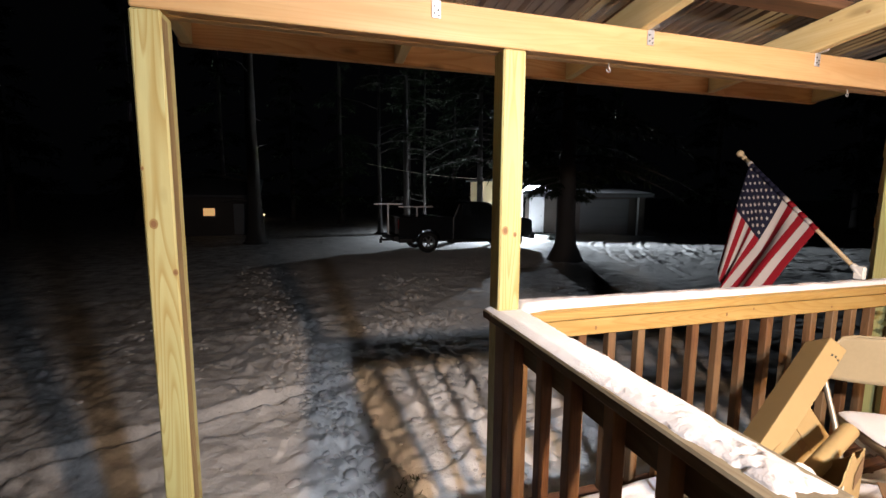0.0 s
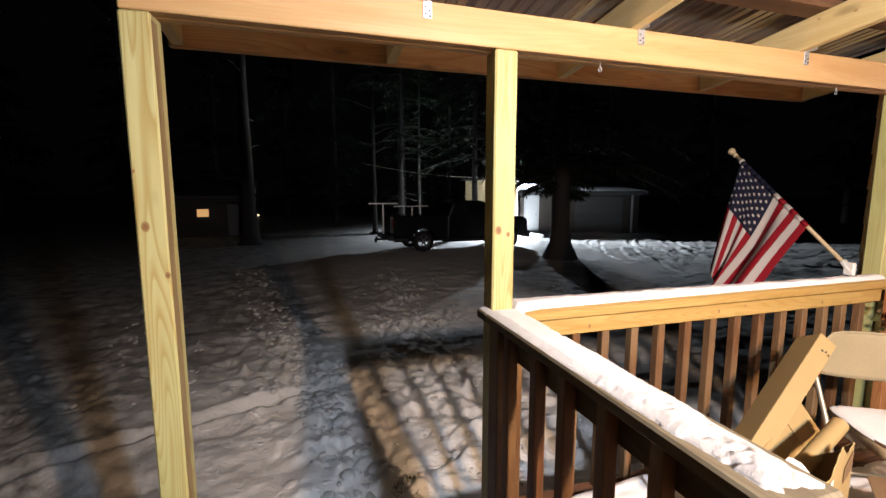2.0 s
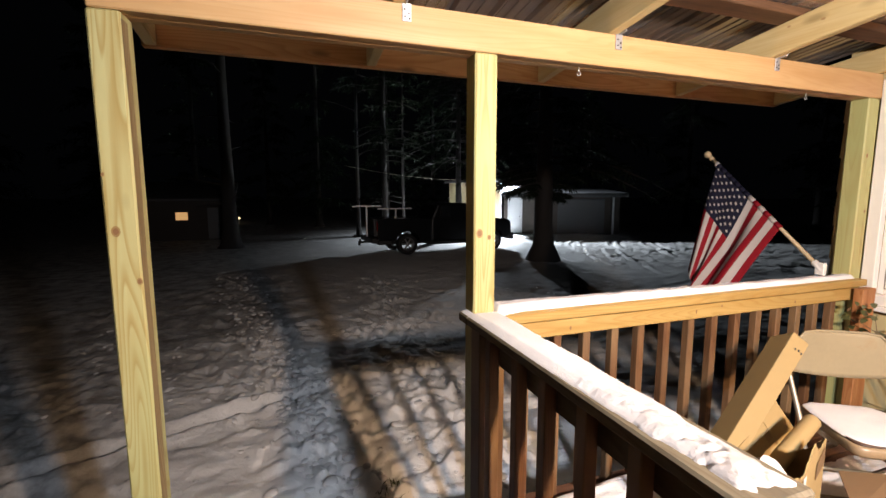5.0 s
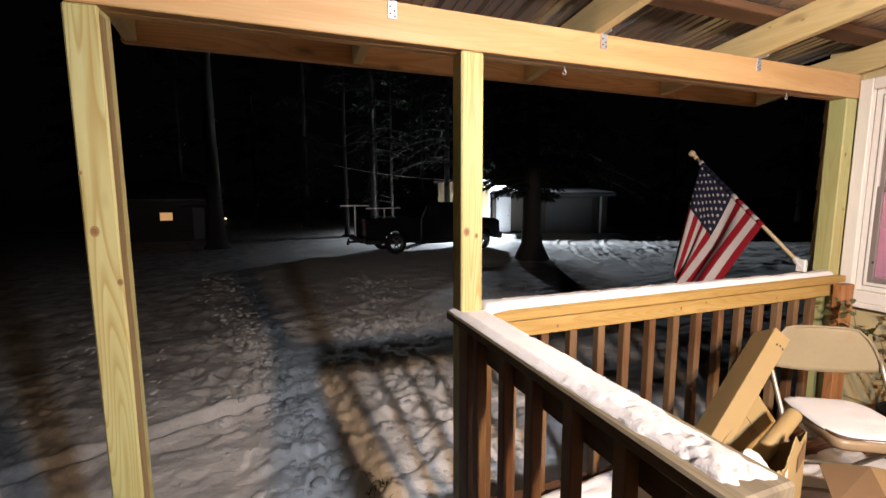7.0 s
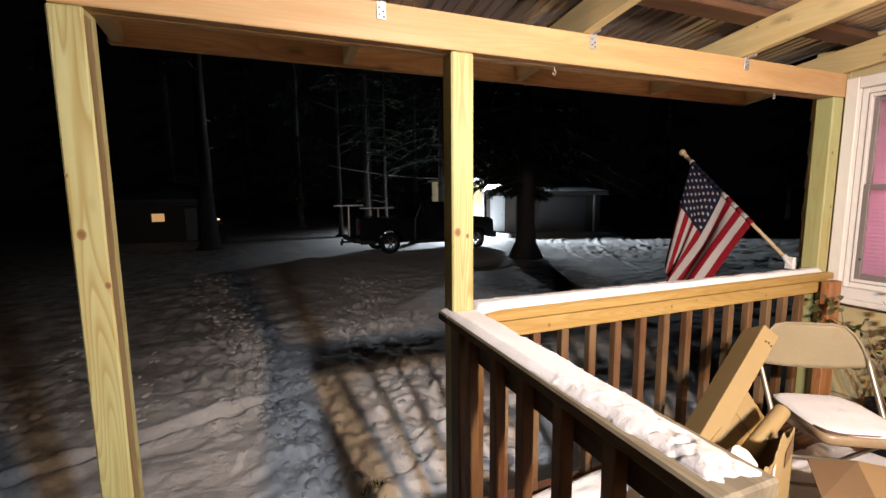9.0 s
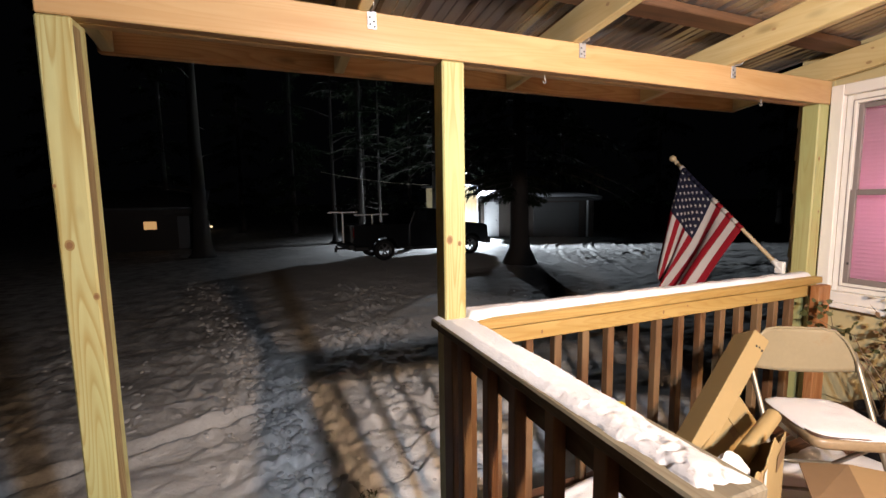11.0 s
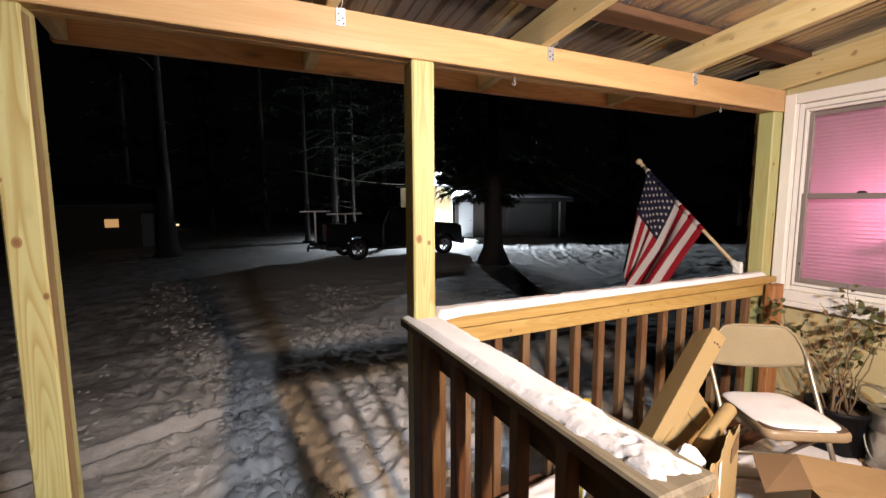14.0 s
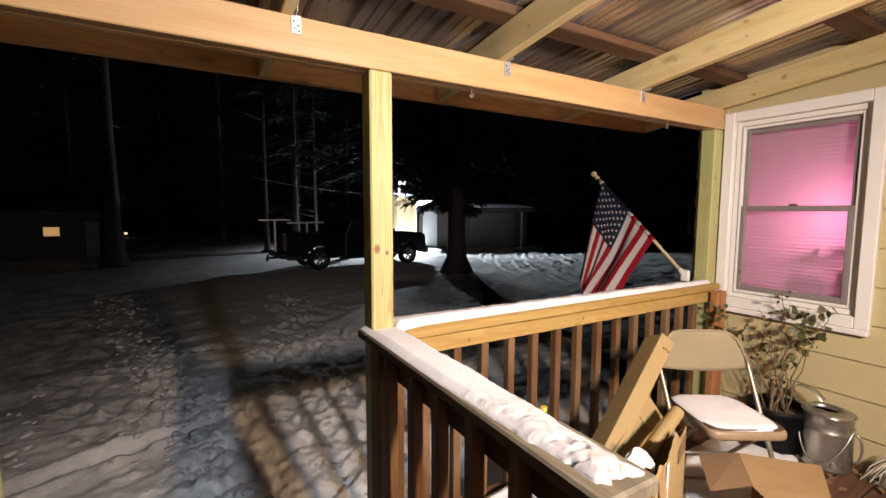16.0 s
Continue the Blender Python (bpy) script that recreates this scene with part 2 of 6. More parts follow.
METAL = roof_metal()
ZINC = plain("zinc_plate", (0.450, 0.450, 0.456), 0.35, 0.6, 0.1)
GALV = plain("galvanised_can_metal", (0.44, 0.42, 0.37), 0.30, 0.85, 0.45, 12.0, 0.10)
STEEL = plain("dark_steel", (0.05, 0.05, 0.05), 0.5, 0.6, 0.2)
SIDING = plain("painted_siding", (0.455, 0.385, 0.205), 0.55, 0, 0.07, 5.0, 0.1)
TRIM = plain("white_trim_paint", (0.70, 0.68, 0.635), 0.45, 0, 0.05, 8.0, 0.06)
SASH = plain("grey_sash_frame", (0.198, 0.171, 0.162), 0.5, 0, 0.1)
SNOW = snow_mat("rail_snow", (0.70, 0.68, 0.675))
SNOWDIRTY = snow_mat("thin_rail_snow", (0.80, 0.775, 0.765), 1.0, (0.20, 0.17, 0.14), (0.44, 0.90))
ROOFSNOW = snow_mat("roof_snow", (0.84, 0.85, 0.87), 0.3)
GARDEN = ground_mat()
CLUMP = snow_mat("clump_snow", (0.56, 0.54, 0.52), 0.8)
CARD = plain("cardboard", (0.250, 0.156, 0.068), 0.8, 0, 0.10, 6.0, 0.05)
CARDPALE = plain("pale_cardboard", (0.295, 0.205, 0.085), 0.8, 0, 0.08, 6.0, 0.05)
# cardboard darkened for box insides, holes and one flap; shade put into colour
CARDSHADE = plain("shaded_cardboard", (0.150, 0.088, 0.040), 0.85, 0, 0.12, 6.0, 0.05)
PAPER = plain("white_paper", (0.546, 0.525, 0.490), 0.8, 0, 0.06)
TAN = plain("tan_chair_enamel", (0.262, 0.215, 0.132), 0.20, 0.0, 0.12, 10.0, 0.04, (0.24, 0.16, 0.08))
TAN.node_tree.nodes["Principled BSDF"].inputs["Coat Weight"].default_value = 0.7
TAN.node_tree.nodes["Principled BSDF"].inputs["Coat Roughness"].default_value = 0.28
SEATTAN = plain("worn_seat_enamel", (0.25, 0.18, 0.105), 0.4, 0.0, 0.25, 12.0, 0.05, (0.10, 0.06, 0.035))
TUBE = plain("chair_tube_metal", (0.30, 0.26, 0.20), 0.38, 0.6, 0.2)
POTPLASTIC = plain("black_pot_plastic", (0.004, 0.004, 0.005), 0.55, 0, 0.3)
POTPLASTIC.node_tree.nodes["Principled BSDF"].inputs["Specular IOR Level"].default_value = 0.15
SOIL = plain("potting_soil", (0.08, 0.055, 0.04), 0.95, 0, 0.4, 30.0, 0.6)
STEM = plain("dry_stem", (0.150, 0.100, 0.055), 0.8, 0, 0.25, 30.0)
LEAF = plain("fading_leaf", (0.066, 0.070, 0.022), 0.5, 0, 0.45, 22.0, 0.1, (0.165, 0.132, 0.044))
DEADLEAF = plain("dead_leaf", (0.165, 0.095, 0.045), 0.8, 0, 0.35, 22.0, 0.1)
MOP = plain("cotton_mop", (0.58, 0.53, 0.43), 0.95, 0, 0.15, 30.0, 0.4)
YELLOW = plain("yellow_plastic", (0.525, 0.406, 0.042), 0.4, 0, 0.05)
RED = plain("flag_red", (0.145, 0.005, 0.010), 0.75, 0, 0.12, 40.0, 0.1)
WHITE = plain("flag_white", (0.30, 0.275, 0.26), 0.75, 0, 0.06, 40.0, 0.1)
BLUE = plain("flag_blue", (0.006, 0.0065, 0.016), 0.75, 0, 0.15, 40.0, 0.1)
POLEW = plain("pole_wood", (0.390, 0.299, 0.176), 0.5, 0, 0.12)
for cloth_paint in (RED, WHITE, BLUE):
    cloth_paint.node_tree.nodes["Principled BSDF"].inputs["Specular IOR Level"].default_value = 0.12
BARK = plain("spruce_bark", (0.036, 0.030, 0.027), 0.9, 0, 0.45, 6.0, 0.9)
NEEDLE = plain("spruce_needles", (0.013, 0.019, 0.010), 0.8, 0, 0.4, 3.0, 0.0)
NEEDLE.node_tree.nodes["Principled BSDF"].inputs["Specular IOR Level"].default_value = 0.1
PAINTBLACK = plain("black_car_paint", (0.006, 0.006, 0.007), 0.22, 0, 0.2, 2.0, 0.0)
PAD = plain("brown_seat_pad", (0.068, 0.036, 0.022), 0.6, 0, 0.3)
KNOTOUT = plain("knot_rim_wood", (0.260, 0.161, 0.056), 0.6, 0, 0.2, 40.0)
KNOTPALE = plain("rafter_knot_wood", (0.36, 0.235, 0.105), 0.45, 0, 0.3, 40.0)
KNOTIN = plain("knot_heart_wood", (0.180, 0.090, 0.032), 0.6, 0, 0.3, 40.0)
RUBBER = plain("tyre_rubber", (0.012, 0.012, 0.012), 0.8, 0, 0.2)
ALLOY = plain("wheel_alloy", (0.35, 0.35, 0.36), 0.35, 0.8, 0.15)
RACK = plain("rack_aluminium", (0.72, 0.72, 0.73), 0.4, 0.5, 0.06)
TAIL = plain("tail_lamp_plastic", (0.22, 0.010, 0.010), 0.25, 0, 0.1)
CREAM = plain("cream_board_siding", (0.55, 0.44, 0.25), 0.7, 0, 0.07, 1.0, 0.1)
SHEDWALL = plain("brown_shed_siding", (0.085, 0.07, 0.06), 0.8, 0, 0.2, 1.0, 0.1)
DOORGREY = plain("grey_garage_door_paint", (0.095, 0.10, 0.105), 0.6, 0, 0.06, 1.0, 0.05)
SHEDWHITE = plain("white_shed_paint", (0.58, 0.59, 0.60), 0.6, 0, 0.06, 1.0, 0.05)
DARKHOUSE = plain("dark_house_siding", (0.045, 0.038, 0.034), 0.8, 0, 0.2, 1.0, 0.1)
SHINGLE = plain("dark_roof_shingle", (0.06, 0.06, 0.065), 0.9, 0, 0.2, 2.0, 0.2)


def glass_mat(name, tint=(1, 1, 1), rough=0.02):
    m, t, b = nodes_of(name)
    b.inputs["Base Color"].default_value = (*tint, 1)
    b.inputs["Roughness"].default_value = rough
    b.inputs["Transmission Weight"].default_value = 1.0
    b.inputs["IOR"].default_value = 1.05
    return m


def blind_mat():
    m, t, b = nodes_of("blind_slat_plastic")
    d = t.nodes.new("ShaderNodeBsdfDiffuse")
    d.inputs["Color"].default_value = (0.42, 0.36, 0.40, 1)
    tr = t.nodes.new("ShaderNodeBsdfTranslucent")
    tr.inputs["Color"].default_value = (0.80, 0.60, 0.70, 1)
    mx = t.nodes.new("ShaderNodeMixShader")
    mx.inputs[0].default_value = 0.68
    link(t, d.outputs[0], mx.inputs[1])
    link(t, tr.outputs[0], mx.inputs[2])
    link(t, mx.outputs[0], t.nodes["Material Output"].inputs["Surface"])
    return m


GLASS = glass_mat("window_glass")
CARGLASS = plain("dark_car_glass", (0.01, 0.012, 0.014), 0.06, 0, 0.1, 2.0, 0.0)
BLIND = blind_mat()
LAMPGLOW = glow("lamp_bulb_glow", (1.0, 0.96, 0.88), 30)
YARDGLOW = glow("yard_lamp_glow", (0.9, 0.95, 1.0), 40)
FARWINDOW = glow("lit_far_window", (1.0, 0.55, 0.22), 0.55)
FARLAMP = glow("far_lamp_glow", (1.0, 0.72, 0.40), 1.6)


# ---- mesh helpers ----
def part(name, bm, material, parent=None, label=""):
    """One mesh object from a bmesh, under a thing or a part."""
    d = bpy.data.meshes.new(name)
    bm.to_mesh(d)
    bm.free()
    for m in material if isinstance(material, (list, tuple)) else [material]:
        d.materials.append(m)
    o = new(name, d)
    if parent is not None:
        o.parent = parent
    if label:
        tagged(o, label)
    return o


def empty(name, label, category, group="", kind="", loc=(0, 0, 0)):
    e = new(name)
    e.location = loc
    e.empty_display_size = 0.1
    return tagged(e, label, category, group, kind)


def block(bm, x0, x1, y0, y1, z0, z1, bev=0.003, m=None):
    r = bmesh.ops.create_cube(bm, size=1)
    vs = r["verts"]
    mat4 = Matrix.Translation(((x0 + x1) / 2, (y0 + y1) / 2, (z0 + z1) / 2)) @ Matrix.Diagonal((x1 - x0, y1 - y0, z1 - z0, 1))
    bmesh.ops.transform(bm, matrix=(m @ mat4) if m else mat4, verts=vs)
    if bev:
        es = list({e for v in vs for e in v.link_edges})
        bmesh.ops.bevel(bm, geom=es, offset=bev, segments=1, affect="EDGES", profile=0.5)
    return bm


def box_bm(*a, **k):
    return block(bmesh.new(), *a, **k)


def tube(bm, points, radius, sides=8, closed_ends=True, taper=None):
    """A round bar through points."""
    pts = [Vector(p) for p in points]
    rings = []
    up = Vector((0.13, 0.21, 0.97))
    for i, p in enumerate(pts):
        d = (pts[min(i + 1, len(pts) - 1)] - pts[max(i - 1, 0)]).normalized()
        s = d.cross(up)
        if s.length < 1e-3:
            s = d.cross(Vector((1, 0, 0)))
        s.normalize()
        w = d.cross(s)
        r = radius if taper is None else radius * taper[i]
        rings.append([bm.verts.new(p + r * (math.cos(a) * s + math.sin(a) * w)) for a in (2 * math.pi * k / sides for k in range(sides))])
    for a, b in zip(rings, rings[1:]):
        for k in range(sides):
            f = bm.faces.new((a[k], a[(k + 1) % sides], b[(k + 1) % sides], b[k]))
            f.smooth = True
    if closed_ends:
        bm.faces.new(rings[0][::-1])
        bm.faces.new(rings[-1])
    return bm


def lathe(bm, profile, centre, sides=28, m=None):
    """Turns (radius, z) pairs round a vertical axis."""
    rings = []
    for r, z in profile:
        ring = []
        for k in range(sides):
            a = 2 * math.pi * k / sides
            p = Vector((r * math.cos(a), r * math.sin(a), z))
            p = (m @ p) if m else p
            ring.append(bm.verts.new(p + Vector(centre)))
        rings.append(ring)
    for a, b in zip(rings, rings[1:]):
        for k in range(sides):
            f = bm.faces.new((a[k], a[(k + 1) % sides], b[(k + 1) % sides], b[k]))
            f.smooth = True
    return bm


def quad(bm, a, b, c, d):
    return bm.faces.new([bm.verts.new(Vector(p)) for p in (a, b, c, d)])


def sheet(bm, corners, thick):
    """A thin board from four corners, thickened along its normal."""
    a, b, c, d = (Vector(p) for p in corners)
    n = (b - a).cross(d - a).normalized() * thick
    lo = [bm.verts.new(p) for p in (a, b, c, d)]
    hi = [bm.verts.new(p + n) for p in (a, b, c, d)]
    bm.faces.new(lo[::-1])
    bm.faces.new(hi)
    for k in range(4):
        bm.faces.new((lo[k], lo[(k + 1) % 4], hi[(k + 1) % 4], hi[k]))
    return bm


def smooth_noise(x, y, seed, size):
    """Value noise on a lattice of the given size, for arrays."""
    rs = np.random.RandomState(seed)
    tab = rs.rand(256, 256)
    u, v = x / size + 1000, y / size + 1000
    i, j = np.floor(u).astype(int), np.floor(v).astype(int)
    fu, fv = u - i, v - j
    fu, fv = fu * fu * (3 - 2 * fu), fv * fv * (3 - 2 * fv)
    g = lambda a, b: tab[a % 256, b % 256]
    return (g(i, j) * (1 - fu) + g(i + 1, j) * fu) * (1 - fv) + (g(i, j + 1) * (1 - fu) + g(i + 1, j + 1) * fu) * fv - 0.5


def grid_mesh(name, X, Y, Z, material, smooth=True):
    """A sheet from arrays of one shape."""
    h, w = X.shape
    co = np.stack([X, Y, Z], -1).reshape(-1, 3)
    idx = np.arange(h * w).reshape(h, w)
    f = np.stack([idx[:-1, :-1], idx[:-1, 1:], idx[1:, 1:], idx[1:, :-1]], -1).reshape(-1, 4)
    d = bpy.data.meshes.new(name)
    d.vertices.add(len(co))
    d.vertices.foreach_set("co", co.ravel())
    d.loops.add(f.size)
    d.loops.foreach_set("vertex_index", f.ravel())
    d.polygons.add(len(f))
    d.polygons.foreach_set("loop_start", np.arange(0, f.size, 4))
    d.polygons.foreach_set("loop_total", np.full(len(f), 4))
    d.polygons.foreach_set("use_smooth", np.full(len(f), smooth))
    d.update(calc_edges=True)
    d.materials.append(material)
    return new(name, d)


# ---- garden ground ----
def ground_axis(lo, zones, far_lo, far_hi):
    a = [lo]
    x = lo
    for hi, s in zones:
        while x < hi:
            x += s
            a.append(x)
    while x < far_hi:
        s *= 1.12
        x += s
        a.append(x)
    s, x = zones[0][1], lo
    b = []
    while x > far_lo:
        s *= 1.15
        x -= s
        b.append(x)
    return np.array(b[::-1] + a)


def garden_height(X, Y):
    """Trodden snow: drifts, footprints, a ploughed edge and wheel tracks."""
    near = np.clip((16 - Y) / 8, 0, 1)
    Z = 0.05 * smooth_noise(X, Y, 1, 1.7) + 0.035 * smooth_noise(X, Y, 2, 0.55) * (0.4 + near) + 0.022 * smooth_noise(X, Y, 3, 0.21) * (0.3 + near)
    Z += 0.10 * smooth_noise(X, Y, 4, 9.0)
    Z += near * (0.022 * smooth_noise(X * 0.6, Y * 1.4, 6, 0.13) + 0.016 * smooth_noise(X, Y, 7, 0.07) + 0.045 * smooth_noise(X * 0.7 + 0.4 * Y, Y, 8, 0.33))
    # wind- and foot-worn hummocks with sharp crests
    wx = X + 0.20 * smooth_noise(X, Y, 18, 0.37) + 0.07 * smooth_noise(X, Y, 19, 0.13)
    wy = Y + 0.20 * smooth_noise(X, Y, 22, 0.41) + 0.07 * smooth_noise(X, Y, 23, 0.15)
    crest = 0.5 - 2 * np.abs(smooth_noise(wx * 0.8 + 0.5 * wy, wy * 1.1 - 0.3 * wx, 11, 0.29))
    crest2 = 0.5 - 2 * np.abs(smooth_noise(wx * 0.9 - 0.4 * wy, wy + 0.5 * wx, 12, 0.14))
    worn = np.clip(0.5 + 1.6 * smooth_noise(X, Y, 13, 1.3), 0.15, 1)
    Z += near * worn * (0.042 * crest + 0.020 * crest2 + 0.022 * smooth_noise(X * 1.3, Y, 17, 0.09))
    rs = np.random.RandomState(5)

    def prints(x0, y0, x1, y1, n, spread, depth=0.05):
        for k in range(n):
            u = k / max(1, n - 1)
            px = x0 + (x1 - x0) * u + rs.normal(0, spread)
            py = y0 + (y1 - y0) * u + rs.normal(0, 0.12)
            a = rs.normal(0, 0.3)
            sel = (np.abs(X - px) < 0.5) & (np.abs(Y - py) < 0.5)
            if not sel.any():
                continue
            dx, dy = X[sel] - px, Y[sel] - py
            ru, rv = dx * math.cos(a) + dy * math.sin(a), -dx * math.sin(a) + dy * math.cos(a)
            q = np.sqrt((ru / 0.075) ** 2 + (rv / 0.16) ** 2)
            Z[sel] -= 0.55 * depth * np.exp(-q ** 4)
            for m in range(5):
                ox, oy, br = rs.normal(0, 0.11), rs.normal(0.02, 0.13), rs.uniform(0.028, 0.062)
                e2 = ((dx - ox) ** 2 + ((dy - oy) * 0.8) ** 2) / br ** 2
                Z[sel] += rs.uniform(0.25, 0.6) * br * (depth / 0.05) * np.exp(-e2 ** 1.4)

    prints(0.30, 2.2, -0.05, 5.0, 46, 0.20)
    prints(-0.05, 5.0, -0.6, 8.9, 40, 0.22)
    prints(-0.45, 5.0, -1.5, 14.0, 70, 0.35)
    prints(1.45, 5.8, 2.1, 11.5, 60, 0.30)
    prints(1.0, 6.6, 2.6, 7.4, 26, 0.25)
    prints(-2.3, 3.6, -4.6, 8.6, 34, 0.18)
    prints(-1.9, 5.4, -3.4, 9.0, 20, 0.4, 0.03)
    prints(0.9, 2.4, 1.7, 5.2, 60, 0.45, 0.045)
    prints(0.6, 2.4, 0.5, 5.0, 24, 0.08, 0.04)
    # snow-covered edging that crosses in front of the steps
    c = 4.86 + 0.40 * (X + 0.02)
    d = Y - c
    live = np.clip((0.15 - X) / 0.4, 0, 1) * np.clip((X + 9) / 3, 0, 1)
    Z += live * (0.075 * np.exp(-((d - 0.15) / 0.075) ** 2) + 0.05 * np.exp(-((d + 0.14) / 0.09) ** 2) - 0.04 * np.exp(-(d / 0.07) ** 2))
    # broken crust near the deck
    for ax, ay, slope in ((0.82, 3.07, 0.40), (0.96, 3.55, 0.42)):
        q = Y - ay - slope * (X - ax) - 0.16 * smooth_noise(X, Y, 15, 0.16) - 0.10 * smooth_noise(X, Y, 16, 0.07)
        on = np.clip((X - ax + 0.1) / 0.15, 0, 1) * np.clip((1.75 - X) / 0.3, 0, 1)
        Z += on * (0.030 * np.clip(1 - np.abs(q + 0.10) / 0.10, 0, 1) - 0.040 * np.exp(-(q / 0.022) ** 2))
    # curved wheel tracks on the drive
    for cx, cy, r in ((17.5, 13.0, 6.7), (17.6, 13.0, 6.3), (17.9, 13.2, 5.2), (18.0, 13.3, 4.8), (18.3, 13.4, 3.9), (18.4, 13.5, 3.5), (18.8, 13.6, 2.4), (14.6, 11.0, 2.6), (15.2, 11.2, 2.2)):
        q = np.hypot(X - cx, (Y - cy) * 1.05) - r
        side = np.clip((cx + 1.2 - X) / 1.0, 0, 1)
        Z += side * (0.030 * np.exp(-((q - 0.13) / 0.06) ** 2) - 0.025 * np.exp(-(q / 0.075) ** 2))
    for (ax, ay), (bx, by), (cx, cy) in (((11.84, 15.49), (10.2, 13.4), (9.81, 11.45)), ((12.0, 14.5), (10.9, 13.1), (10.54, 11.8)), ((12.46, 14.25), (11.5, 13.0), (11.09, 11.85)), ((12.75, 12.85), (12.15, 12.1), (11.93, 11.4)),
                                         ((14.46, 14.15), (13.7, 13.3), (13.37, 12.7)), ((10.76, 11.0), (10.25, 10.2), (10.08, 9.6)), ((14.2, 16.4), (12.9, 15.0), (12.6, 13.9)), ((15.6, 15.2), (14.8, 14.2), (14.4, 13.2)), ((9.6, 14.4), (8.9, 13.2), (8.8, 12.0))):
        box = (X > cx - 0.6) & (X < ax + 0.6) & (Y > cy - 0.6) & (Y < ay + 0.6)
        if not box.any():
            continue
        px, py = X[box], Y[box]
        best, side = np.full(px.shape, 9.0), np.zeros(px.shape)
        for w in np.linspace(0, 1, 60):
            qx, qy = (ax * (1 - w) ** 2 + 2 * bx * w * (1 - w) + cx * w * w), (ay * (1 - w) ** 2 + 2 * by * w * (1 - w) + cy * w * w)
            d = np.hypot(px - qx, py - qy)
            closer = d < best
            best = np.where(closer, d, best)
            side = np.where(closer, np.sign(px - qx), side)
        q = best * side
        Z[box] += 0.034 * np.exp(-((q - 0.07) / 0.06) ** 2) - 0.028 * np.exp(-((q + 0.07) / 0.06) ** 2)
    drive = np.clip((X - 8) / 3, 0, 1) * np.clip((22 - Y) / 3, 0, 1) * np.clip((Y - 10) / 2, 0, 1)
    Z += drive * (0.05 * smooth_noise(X, Y, 9, 0.45) + 0.05 * smooth_noise(X, Y, 10, 0.16))
    # root mound of the big tree and a rise towards the far yard
    Z += 0.22 * np.exp(-((X - 7.6) ** 2 + (Y - 12.0) ** 2) / 1.1)
    Z *= np.clip((Y - 1.2) / 1.0, 0.2, 1)
    return Z + GROUND


gx = ground_axis(-7.0, ((-3.4, 0.06), (2.8, 0.027), (8.0, 0.08), (18.0, 0.06), (21.0, 0.12)), -260, 300)
gy = ground_axis(1.9, ((7.6, 0.028), (11.0, 0.07), (20.0, 0.06), (23.0, 0.10)), -60, 420)
GX, GY = np.meshgrid(gx, gy)
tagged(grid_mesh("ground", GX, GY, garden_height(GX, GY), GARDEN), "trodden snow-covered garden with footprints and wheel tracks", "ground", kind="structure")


def snow_clumps():
    """Kicked-up lumps of snow along the trodden ways."""
    rs = np.random.RandomState(14)
    ico = bmesh.new()
    bmesh.ops.create_icosphere(ico, subdivisions=2, radius=1.0)
    ico.verts.ensure_lookup_table()
    V0 = np.array([v.co[:] for v in ico.verts])
    F0 = np.array([[v.index for v in f.verts] for f in ico.faces])
    ico.free()
    at = []
    for x0, y0, x1, y1, n, spread, big in ((0.12, 4.1, -0.70, 8.6, 300, 0.20, 1.0), (-0.70, 8.6, -1.4, 13.0, 150, 0.30, 1.1), (-1.30, 5.9, -1.33, 5.1, 10, 0.05, 1.0), (-1.65, 5.6, -1.48, 7.2, 14, 0.07, 1.0),
                                           (-2.3, 6.3, -3.0, 8.5, 16, 0.15, 1.0), (0.6, 6.9, 2.5, 7.2, 120, 0.30, 0.7), (1.5, 6.8, 2.3, 11.0, 190, 0.35, 0.8), (0.30, 2.3, 0.02, 5.4, 150, 0.17, 1.25),
                                           (1.0, 2.6, 1.5, 5.0, 80, 0.35, 0.8), (-0.3, 3.2, -0.9, 5.0, 18, 0.5, 0.8), (3.2, 5.0, 5.5, 9.0, 80, 0.8, 0.9)):
        u = rs.uniform(0, 1, n)
        at.append(np.stack([x0 + (x1 - x0) * u + rs.normal(0, spread, n), y0 + (y1 - y0) * u + rs.normal(0, 0.12, n), big * rs.uniform(0.018, 0.050, n) * rs.uniform(0.6, 1.1, n)], 1))
    at = np.concatenate(at)
    zs = garden_height(at[:, 0], at[:, 1])
    vs, fs = [], []
    for k in range(len(at)):
        a, r = rs.uniform(0, 6.28), at[k, 2]
        q = V0 * (1 + 0.22 * np.sin(V0[:, [1, 2, 0]] * 2.3 + rs.uniform(0, 6, 3)))
        q = q * np.array([1.25, 1.0, 0.62]) * r
        c, s = math.cos(a), math.sin(a)
        vs.append(np.stack([q[:, 0] * c - q[:, 1] * s + at[k, 0], q[:, 0] * s + q[:, 1] * c + at[k, 1], q[:, 2] + zs[k] - 0.18 * r], 1))
        fs.append(F0 + k * len(V0))
    d = bpy.data.meshes.new("snow_clumps")
    d.from_pydata(np.concatenate(vs).tolist(), [], np.concatenate(fs).tolist())
    d.polygons.foreach_set("use_smooth", [True] * len(d.polygons))
    d.materials.append(CLUMP)
    return new("snow_clumps", d)


tagged(snow_clumps(), "loose lumps of kicked-up snow along the footpaths", "snow", kind="stuff")


